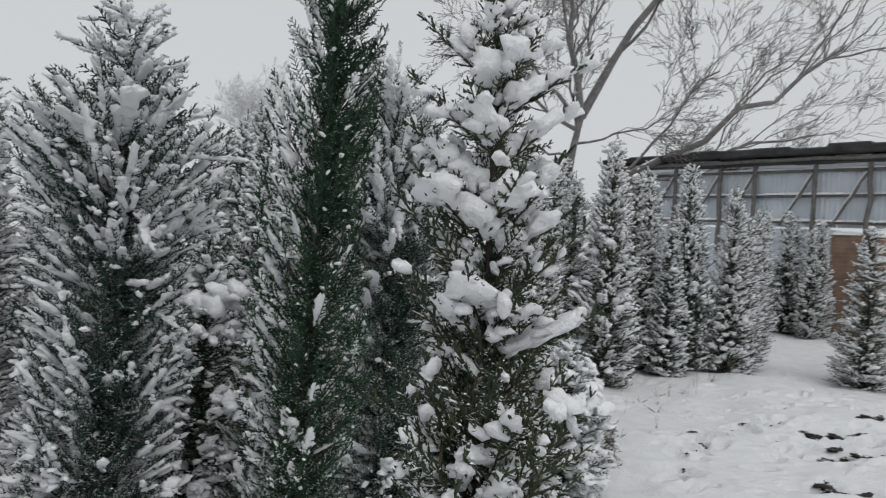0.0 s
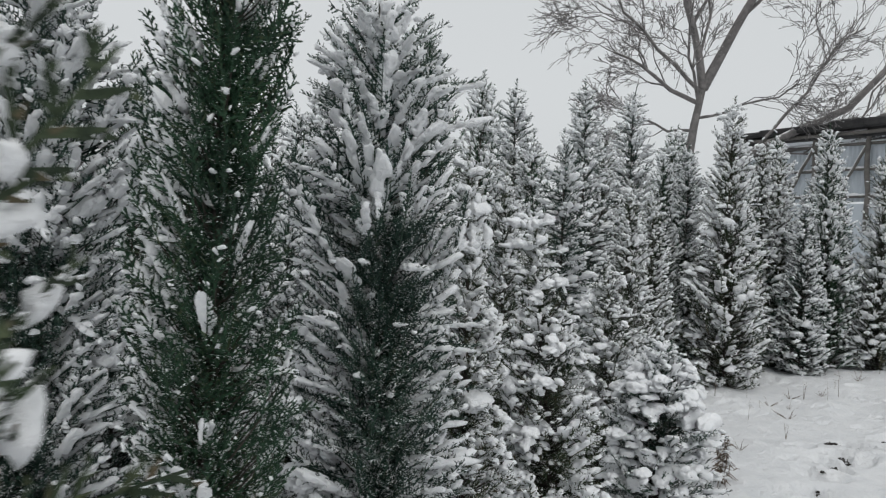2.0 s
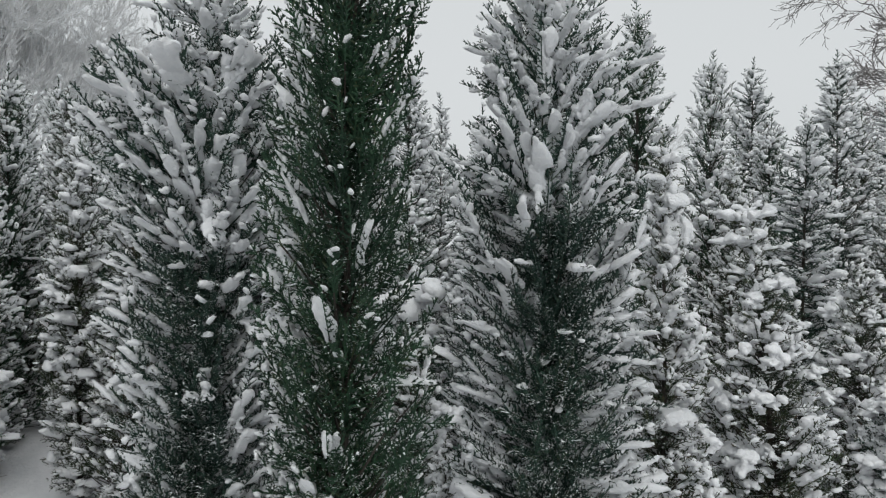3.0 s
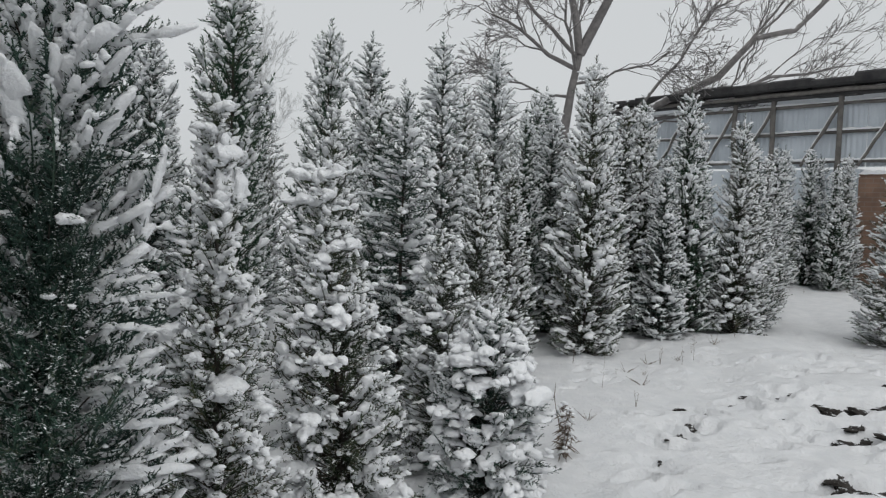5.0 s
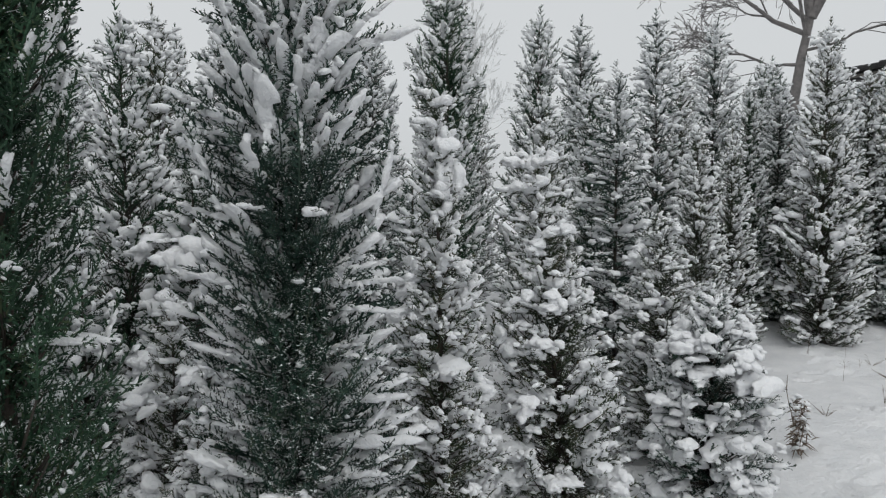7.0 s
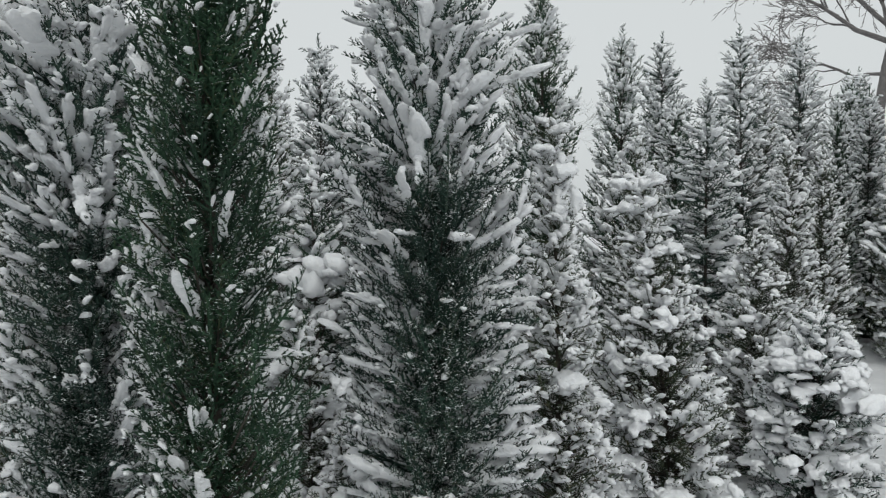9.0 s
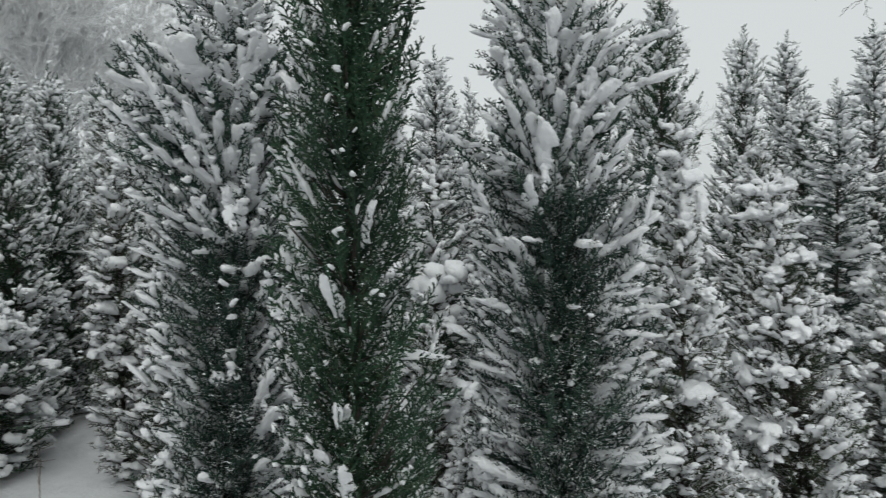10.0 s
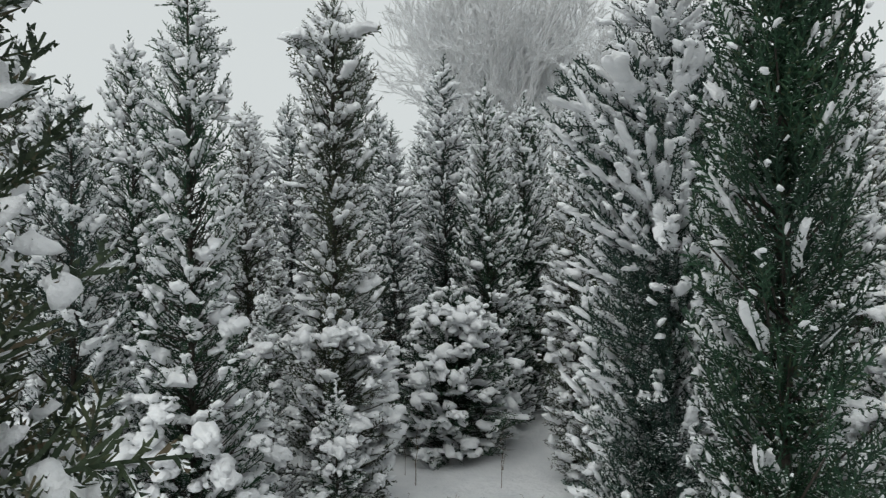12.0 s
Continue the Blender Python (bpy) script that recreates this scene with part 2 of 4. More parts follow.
def pieces_of(name, shapes, key, material, thing, centre, ax, ay, az, which, smooth):
    """The same, as objects of their own on shared meshes."""
    for c, x, y, z, q in zip(centre, ax, ay, az, which):
        k = (name, key, material.name, int(q))
        if k not in SHARED:
            SHARED[k] = mesh_arrays(name, *shapes[q], material, smooth)
        ob = part(name, SHARED[k], None, thing)
        ob.matrix_basis = Matrix(((x[0], y[0], z[0], c[0]), (x[1], y[1], z[1], c[1]), (x[2], y[2], z[2], c[2]), (0, 0, 0, 1)))


def cypress(name, label, height, prof, seed, material, n=260, length=(0.15, 0.23), elev=(25, 48), snow=0.7, pad=1.0, flecks=2, fleck=0.012, heaps=0, heap=0.035,
            inner=1.0, lod=0, slev=2, lean=(0.0, 0.0), zones=(), pieces=0, roll=38, extra=(), bent=0.12, low=0.03, trunk_r=0.006, category="conifer tree", even=0.3, edge=(0.8, 1.1), broad=1.0, fill=0, heap_z=(0.05, 0.6), patch=0.45, plump=1.0, spread=0.2, chain=2, dense=()):
    """A young columnar cypress at the origin: trunk and limbs, flat sprays of scale-leaved shoots, and the snow on them. prof: height and
    radius of the crown. zones: height from, to, share of snow left there, bearing and half angle. extra: single sprays, each with its
    height on the trunk, bearing, slope, length, load of snow and distance from the trunk. heaps: groups of pillows on the outside."""
    rng = np.random.default_rng(seed)
    thing = tagged(new(name), label, category)
    pz, pr = np.array(prof, float).T
    rmax = pr.max()
    k = 10
    u = np.linspace(0, 1, k)
    tp = np.stack([lean[0] * u**1.5 + 0.003 * height * (np.sin(u * 5 + seed) - np.sin(seed)), lean[1] * u**1.5 + 0.003 * height * (np.cos(u * 4 + seed * 2) - np.cos(seed * 2)), height * u * 0.985 - 0.05], 1)
    wood = [tubes(tp[None], (trunk_r * height * (1 - u) ** 0.8 + 0.0025)[None], 5 if lod == 2 else 8)]

    def on_trunk(z):
        return np.stack([np.interp(z, tp[:, 2], tp[:, i]) for i in range(3)], -1)

    def left(z, a):
        """The share of snow that is left at that height and bearing."""
        f = np.clip(1.05 + patch * 2 * np.sin(2 * a + 7 * z + seed) * np.sin(11 * z - a + 2 * seed), 0.1, 1.25)
        for z0, z1, share, b, half in zones:
            soft = np.clip((z - z0) / 0.08, 0, 1) * np.clip((z1 - z) / 0.08, 0, 1) * (np.abs((np.degrees(a) - b + 180) % 360 - 180) < half)
            f *= 1 - (1 - share) * soft
        return f

    def sprays(m, reach, scale, seed2):
        g = np.linspace(low, height * 0.97, 200)
        pdf = np.cumsum(np.interp(g, pz, pr) + even * rmax)
        z = np.interp((np.arange(m) + rng.uniform(0, 1, m)) / m, pdf / pdf[-1], g)
        a = np.arange(m) * 2.39996 + rng.normal(0, 0.5, m) + seed2
        r = np.interp(z, pz, pr)
        el = np.radians(np.interp(z / height, np.linspace(0, 1, len(elev)), elev) + rng.normal(0, 12, m))
        el = np.where(rng.uniform(0, 1, m) < bent, el * rng.uniform(-0.2, 0.6, m), el)
        el = np.clip(el, -0.5, 1.3)
        L = rng.uniform(length[0], length[1], m) * (0.5 + 0.5 * r / rmax) * scale
        L = np.minimum(L, 1.5 * r / np.cos(el) + 0.05)
        lobe = 1 + 0.10 * np.sin(2 * a + seed) * np.sin(11 * z / height * 2 + seed * 1.7) + 0.10 * np.sin(23 * z / height + seed + a)
        rb = np.maximum(0.0, r * lobe * rng.uniform(reach[0], reach[1], m) - L * np.cos(el))
        b = on_trunk(z) + np.stack([rb * np.cos(a), rb * np.sin(a), -0.9 * L * np.sin(el)], 1)
        b[:, 2] = np.maximum(b[:, 2], 0.02)
        return b, a, el, L, rb

    b, a, el, L, rb = sprays(n, edge, 1.0, 0.0)
    load = np.ones(n)
    b2, a2, el2, L2, rb2 = sprays(int(n * inner), (0.05, 0.62), 0.75, 1.1)
    if extra:
        ex = np.array([(*e, 0.0)[:6] for e in extra], float)
        ea, ee = np.radians(ex[:, 1]), np.radians(ex[:, 2])
        eb = on_trunk(ex[:, 0]) + np.stack([ex[:, 5] * np.cos(ea), ex[:, 5] * np.sin(ea), ex[:, 5] * np.maximum(0.0, np.tan(ee))], 1)
        b, a, el, L, rb, load = [np.concatenate(q) for q in ((eb, b), (ea, a), (ee, el), (ex[:, 3], L), (ex[:, 5], rb), (ex[:, 4], load))]
    # the leader
    top = on_trunk(np.array([height * 0.93]))
    b, a, el, L, rb, load = [np.concatenate(q) for q in ((top, b), (np.array([seed * 1.0]), a), (np.array([1.45]), el), (np.array([max(0.06, 0.075 * height)]), L), (np.zeros(1), rb), (np.full(1, 0.8), load))]

    def axes(a_, el_, tilt):
        d = np.stack([np.cos(a_) * np.cos(el_), np.sin(a_) * np.cos(el_), np.sin(el_)], 1)
        sv = np.stack([-np.sin(a_), np.cos(a_), np.zeros(len(a_))], 1)
        nv = np.cross(d, sv)
        t = tilt[:, None]
        return d, sv * np.cos(t) + nv * np.sin(t), nv * np.cos(t) - sv * np.sin(t)

    m = len(L)
    d, sv, nv = axes(a, el, np.radians(rng.normal(0, roll, m)))
    shapes = FRONDS[lod]
    which = rng.integers(0, len(shapes), m)
    Lc = L[:, None]
    cut = min(pieces, m)
    leafy = []
    if cut:
        pieces_of("spray", shapes, lod, material, thing, b[:cut], d[:cut] * Lc[:cut], sv[:cut] * Lc[:cut], nv[:cut] * Lc[:cut], which[:cut], False)
    if m > cut:
        leafy.append(stamp(shapes, b[cut:], d[cut:] * Lc[cut:], sv[cut:] * Lc[cut:], nv[cut:] * Lc[cut:], which[cut:]))
    n2 = len(L2)
    e1, e2, e3 = axes(a2 + rng.normal(0, 0.5, n2), el2, np.radians(rng.normal(0, 50, n2)))
    inn = FRONDS[1 if lod in (0, 3) else 2]
    leafy.append(stamp(inn, b2, e1 * L2[:, None], e2 * L2[:, None], e3 * L2[:, None], rng.integers(0, len(inn), n2)))
    # short snowless sprays that close the crown: height from, to, bearing, half angle, number
    for z0, z1, az0, half, count in dense:
        z, a3 = rng.uniform(z0, z1, count), np.radians(az0 + rng.uniform(-half, half, count))
        L3, el3 = rng.uniform(0.09, 0.14, count), np.radians(np.clip(rng.normal(35, 18, count), -10, 75))
        rb3 = np.maximum(0.0, np.interp(z, pz, pr) * rng.uniform(0.5, 0.93, count) - L3 * np.cos(el3))
        g1, g2, g3 = axes(a3 + rng.normal(0, 0.4, count), el3, np.radians(rng.normal(0, 50, count)))
        leafy.append(stamp(FRONDS[1], on_trunk(z) + np.stack([rb3 * np.cos(a3), rb3 * np.sin(a3), -0.5 * L3], 1), g1 * L3[:, None], g2 * L3[:, None], g3 * L3[:, None], rng.integers(0, len(FRONDS[1]), count)))
    # limbs from the trunk to the sprays
    for bb, rr, ee in ((b, rb, el), (b2, rb2, el2)):
        w = np.nonzero(rr > 0.02)[0]
        if len(w):
            start = on_trunk(np.maximum(0.02, bb[w, 2] - rr[w] * np.tan(np.clip(ee[w], 0.1, 0.9)) * 0.8))
            mid = (start + bb[w]) / 2 + np.array([0, 0, -0.01])
            wood.append(tubes(np.stack([start, mid, bb[w]], 1), np.stack([0.003 + 0.006 * rr[w], 0.002 + 0.004 * rr[w], np.full(len(w), 0.0018)], 1), 3))
    # pillows lying along the sprays
    keep = np.nonzero((rng.uniform(0, 1, m) < snow * left(b[:, 2] + 0.3 * L, a)) | ((np.arange(m) > 0) & (np.arange(m) <= len(extra)) & (load > 0.9)))[0]
    nk = len(keep)
    ld = load[keep] * np.exp(rng.normal(0, spread, nk))
    pd = d[keep]
    ps = np.stack([-np.sin(a[keep]), np.cos(a[keep]), np.zeros(nk)], 1)
    pu = np.cross(pd, ps)
    hl, hw, hh = L[keep] * rng.uniform(0.28, 0.42, nk) * np.minimum(1.1, ld) * plump, L[keep] * rng.uniform(0.11, 0.18, nk) * pad * ld * broad, L[keep] * rng.uniform(0.08, 0.125, nk) * pad * ld
    pc = b[keep] + pd * (L[keep] * rng.uniform(0.36, 0.52, nk))[:, None] + pu * (hh * 0.5)[:, None] + np.array([0, 0, 1.0]) * (hh * 0.15)[:, None]
    hl = hl * (0.6 + 0.4 * np.cos(el[keep])) * (1.25 if chain > 2 else 1.0)
    C, A1, A2, A3 = [], [], [], []
    for q in range(chain):
        o = (2 * q + 1) / chain - 1 + rng.normal(0, 0.12, nk)
        z = rng.uniform(0.75, 1.1, nk) * (1 - 0.10 * q)
        C.append(pc + pd * (hl * o)[:, None] + ps * (hw * rng.normal(0, 0.25, nk))[:, None] - pu * (hh * 0.12 * q)[:, None])
        A1.append(pd * (hl * rng.uniform(1.15, 1.65, nk) / chain)[:, None]), A2.append(ps * (hw * z)[:, None]), A3.append(pu * (hh * z)[:, None])
    # groups of pillows that weigh the outer sprays down
    if heaps:
        z = height * rng.uniform(heap_z[0], heap_z[1], heaps)
        ha = rng.uniform(0, 2 * np.pi, heaps)
        ok = rng.uniform(0, 1, heaps) < left(z, ha)
        z, ha = z[ok], ha[ok]
        r = np.interp(z, pz, pr) * rng.uniform(0.72, 1.02, len(z))
        out = np.stack([np.cos(ha), np.sin(ha), np.zeros(len(z))], 1)
        tan = np.stack([-np.sin(ha), np.cos(ha), np.zeros(len(z))], 1)
        c0 = on_trunk(z) + out * r[:, None]
        size = heap * np.exp(rng.normal(0, 0.3, len(z)))
        for q in range(7):
            sz = size * (0.9, 0.75, 0.62, 0.55, 0.5, 0.42, 0.36)[q] * rng.uniform(0.8, 1.15, len(z))
            o = c0 if q == 0 else c0 + out * (size * rng.uniform(-0.2, 0.8, len(z)))[:, None] + tan * (size * rng.normal(0, 0.8, len(z)))[:, None] + np.array([0, 0, 1.0]) * (size * rng.uniform(-1.1, 0.3, len(z)))[:, None]
            dip = unit(out + tan * rng.normal(0, 0.7, len(z))[:, None] + np.array([0, 0, 1.0]) * rng.uniform(-0.9, 0.25, len(z))[:, None])
            ax2 = unit(np.cross(np.array([0, 0, 1.0]), dip))
            C.append(o), A1.append(dip * (sz * rng.uniform(1.0, 1.5, len(z)))[:, None]), A2.append(ax2 * (sz * rng.uniform(0.7, 1.0, len(z)))[:, None]), A3.append(np.cross(dip, ax2) * (sz * rng.uniform(0.6, 0.8, len(z)))[:, None])
    C, A1, A2, A3 = [np.concatenate(q) for q in (C, A1, A2, A3)]
    wp = rng.integers(0, 10, len(C))
    cut = min(pieces, len(C))
    white = []
    if cut:
        big = np.argsort(-np.linalg.norm(A1, axis=1) * np.linalg.norm(A2, axis=1))
        C, A1, A2, A3, wp = C[big], A1[big], A2[big], A3[big], wp[big]
        pieces_of("snow_clump", PILLOWS[3], 3, SNOW, thing, C[:cut], A1[:cut], A2[:cut], A3[:cut], wp[:cut], True)
    if len(C) > cut:
        white.append(stamp(PILLOWS[slev], C[cut:], A1[cut:], A2[cut:], A3[cut:], wp[cut:]))
    # small tufts of snow caught among the shoots
    if flecks:
        i = np.repeat(np.arange(m), flecks)
        i = i[rng.uniform(0, 1, len(i)) < left(b[i, 2] + 0.3 * L[i], a[i])]
        s = rng.uniform(0.15, 0.97, len(i))
        lat = rng.uniform(-0.24, 0.24, len(i)) * (1.15 - s) * (0.5 if chain > 2 else 1.0)
        sz = fleck * rng.uniform(0.55, 1.45, len(i))
        c = b[i] + d[i] * (L[i] * s)[:, None] + sv[i] * (L[i] * lat)[:, None] + np.array([0, 0, 1.0]) * (sz * 0.6)[:, None]
        f1 = unit(d[i] + sv[i] * np.sign(lat)[:, None] * 0.8)
        f2 = unit(np.cross(np.array([0, 0, 1.0]), f1) + 1e-6)
        white.append(stamp(PILLOWS[max(1, slev - 1)], c, f1 * (sz * 1.5)[:, None], f2 * (sz * 0.85)[:, None], np.cross(f1, f2) * (sz * 0.8)[:, None], rng.integers(0, 10, len(i))))
    if fill:
        i = rng.integers(0, n2, fill)
        i = i[rng.uniform(0, 1, len(i)) < left(b2[i, 2], a2[i])]
        sz = fleck * rng.uniform(0.6, 1.5, len(i))
        c = b2[i] + e1[i] * (L2[i] * rng.uniform(0.2, 1.0, len(i)))[:, None] + rng.normal(0, 0.02, (len(i), 3))
        white.append(stamp(PILLOWS[1], c, e1[i] * (sz * 1.5)[:, None], e2[i] * sz[:, None], e3[i] * (sz * 0.8)[:, None], rng.integers(0, 10, len(i))))
    part("trunk", mesh_arrays("trunk", *join(wood), BARK), None, thing, "thin brown trunk and limbs")
    tagged(part("foliage", mesh_arrays("foliage", *join(leafy), material, False), None, thing), kind="stuff")
    if white:
        tagged(part("snow", mesh_arrays("snow", *join(white), SNOW), None, thing, "white snow lying on the sprays"), kind="stuff")
    return thing


def place(thing, x, y, z=0.0, turn=0.0, scale=1.0):
    thing.matrix_basis = pose(x, y, z, 0, 0, turn) @ Matrix.Diagonal((scale, scale, scale, 1))
    return thing


def rise(x, y):
    """The lie of the land, in metres."""
    return 0.40 * (1 / (1 + np.exp(-(np.asarray(y) - 9.5) * 0.55)))


# ---- ground ----
def ground_height(x, y):
    x, y = np.asarray(x, float), np.asarray(y, float)
    z = rise(x, y)
    z = z + 0.035 * np.sin(0.9 * x + 1.3) * np.sin(0.7 * y) + 0.022 * np.sin(2.3 * x + 0.7 * y) + 0.014 * np.sin(3.7 * y - 2.1 * x + 1) + 0.008 * np.sin(7 * x + 3 * y) * np.sin(6 * y)
    return z


def trail():
    """Scuffs round the footprints: shallow, soft and scattered."""
    rng = np.random.default_rng(17)
    out = []
    for (x0, y0), (x1, y1), n in (((3.3, 7.4), (4.2, 8.6), 6), ((3.1, 5.7), (3.9, 7.0), 4), ((2.2, 6.0), (3.2, 6.3), 4), ((3.4, 7.6), (4.4, 7.5), 5), ((2.4, 5.4), (2.9, 6.2), 3), ((3.5, 6.4), (4.4, 6.6), 5), ((1.6, 4.7), (2.0, 5.9), 4)):
        for k in range(n):
            u = (k + rng.uniform(0.2, 0.8)) / n
            out.append((x0 + (x1 - x0) * u + rng.normal(0, 0.05), y0 + (y1 - y0) * u + rng.normal(0, 0.05), rng.uniform(-0.5, 0.9), rng.uniform(0.06, 0.12), rng.uniform(0.05, 0.08), rng.uniform(0.04, 0.08)))
    return out


# footprints and dug hollows: place, turn, half length, half width, depth
HOLES = trail() + [
    (2.05, 6.00, 2.0, 0.15, 0.075, 0.062), (2.17, 6.22, 1.8, 0.10, 0.065, 0.062), (2.36, 6.44, 2.3, 0.16, 0.075, 0.062), (2.60, 6.70, 0.9, 0.10, 0.06, 0.062),
    (2.75, 6.70, 1.7, 0.14, 0.075, 0.062), (2.92, 6.84, 2.1, 0.14, 0.06, 0.050), (3.04, 6.90, 2.0, 0.13, 0.06, 0.050), (3.16, 6.93, 0.6, 0.10, 0.05, 0.037), (3.30, 7.41, 0.6, 0.09, 0.06, 0.062), (3.68, 7.60, 0.2, 0.18, 0.07, 0.062), (4.01, 7.83, 0.2, 0.18, 0.07, 0.062),
    (1.86, 5.78, 2.0, 0.10, 0.06, 0.056), (1.77, 5.40, 1.9, 0.16, 0.10, 0.056), (1.70, 4.97, 1.2, 0.12, 0.07, 0.050), (1.83, 5.02, 0.3, 0.08, 0.05, 0.050), (2.88, 6.42, 0.2, 0.08, 0.05, 0.037), (2.45, 5.55, 0.3, 0.10, 0.05, 0.031),
    (3.22, 6.54, 0.0, 0.09, 0.05, 0.062), (3.48, 6.64, 0.05, 0.25, 0.09, 0.062), (3.70, 6.70, 0.1, 0.2, 0.08, 0.062), (2.80, 5.94, 0.1, 0.10, 0.05, 0.043), (2.97, 5.97, 0.1, 0.12, 0.05, 0.062), (3.24, 6.03, 0.2, 0.18, 0.10, 0.062), (3.45, 6.10, 0.2, 0.2, 0.10, 0.062),
    (2.47, 5.13, 0.1, 0.07, 0.04, 0.056), (2.58, 5.12, 0.1, 0.09, 0.07, 0.062), (2.72, 5.16, 0.4, 0.12, 0.10, 0.062), (2.90, 5.14, 0.2, 0.18, 0.10, 0.062)]


def build_ground():
    xs = np.concatenate([[-400, -200, -90, -45, -25, -16], np.arange(-11, -5, 0.25), np.arange(-5, 1.4, 0.07), np.arange(1.4, 4.6, 0.03), np.arange(4.6, 8, 0.08), np.arange(8, 12, 0.25), [14, 20, 30, 50, 100, 200, 400]])
    ys = np.concatenate([[-400, -200, -90, -45, -20, -10, -6], np.arange(-4, 2, 0.25), np.arange(2, 4.6, 0.06), np.arange(4.6, 8.6, 0.03), np.arange(8.6, 13, 0.08), np.arange(13, 18, 0.25), [20, 24, 30, 45, 90, 200, 400]])
    X, Y = np.meshgrid(xs, ys, indexing="ij")
    Z = ground_height(X, Y)
    rng = np.random.default_rng(3)
    for cx, cy, a, lp, lq, dp in HOLES:
        sx, sy = np.abs(xs - cx) < 0.6, np.abs(ys - cy) < 0.6
        g = np.ix_(sx, sy)
        dx, dy = X[g] - cx, Y[g] - cy
        p, q = dx * np.cos(a) + dy * np.sin(a), -dx * np.sin(a) + dy * np.cos(a)
        r = np.sqrt((p / lp) ** 2 + (q / lq) ** 2) + 0.12 * np.sin(p * 60 + cx * 9) * np.sin(q * 70 + cy * 7)
        Z[g] += -dp / (1 + np.exp((r - 1) * 15)) + 0.10 * dp * np.exp(-((r - 1.45) ** 2) * 9)
    for k in range(160):
        cx, cy = rng.uniform(1.5, 4.9), rng.uniform(4.9, 9.6)
        g = np.ix_(np.abs(xs - cx) < 0.35, np.abs(ys - cy) < 0.35)
        a, lp, dp = rng.uniform(-0.6, 1.0), rng.uniform(0.03, 0.10), rng.uniform(0.012, 0.036)
        p, q = (X[g] - cx) * np.cos(a) + (Y[g] - cy) * np.sin(a), -(X[g] - cx) * np.sin(a) + (Y[g] - cy) * np.cos(a)
        r = np.sqrt((p / lp) ** 2 + (q / (0.5 * lp)) ** 2)
        Z[g] += -dp / (1 + np.exp((r - 1) * 7)) + 0.5 * dp * np.exp(-((r - 1.5) ** 2) * 6)
    for k in range(1500):
        cx, cy = rng.uniform(-5, 5.5), rng.uniform(2.2, 11)
        s = np.exp(rng.uniform(-3.0, -1.3))
        g = np.ix_(np.abs(xs - cx) < 2.6 * s, np.abs(ys - cy) < 2.6 * s)
        Z[g] += s * rng.uniform(-0.15, 0.20) * np.exp(-((X[g] - cx) ** 2 + (Y[g] - cy) ** 2) / s**2)
    nx, ny = len(xs), len(ys)
    i, j = np.meshgrid(np.arange(nx - 1), np.arange(ny - 1), indexing="ij")
    a = (i * ny + j).ravel()
    T = np.concatenate([np.stack([a, a + ny, a + ny + 1], 1), np.stack([a, a + ny + 1, a + 1], 1)])
    V = np.stack([X.ravel(), Y.ravel(), Z.ravel()], 1)
    tagged(new("ground", mesh_arrays("ground", V, T, GROUND_SNOW)), "snow-covered nursery ground with a trodden trail", "ground", kind="structure")
    return xs, ys, Z


GROUND_SNOW = snow_material("ground_snow", 30.0, 7.0, 0.03, (0.67, 0.68, 0.70), (0.78, 0.783, 0.795))
GRID = build_ground()


def gz(x, y):
    """The height of the snow there."""
    xs, ys, Z = GRID
    i, j = int(np.searchsorted(xs, x)) - 1, int(np.searchsorted(ys, y)) - 1
    u, v = (x - xs[i]) / (xs[i + 1] - xs[i]), (y - ys[j]) / (ys[j + 1] - ys[j])
    return float((1 - u) * ((1 - v) * Z[i, j] + v * Z[i, j + 1]) + u * ((1 - v) * Z[i + 1, j] + v * Z[i + 1, j + 1])) - 0.01


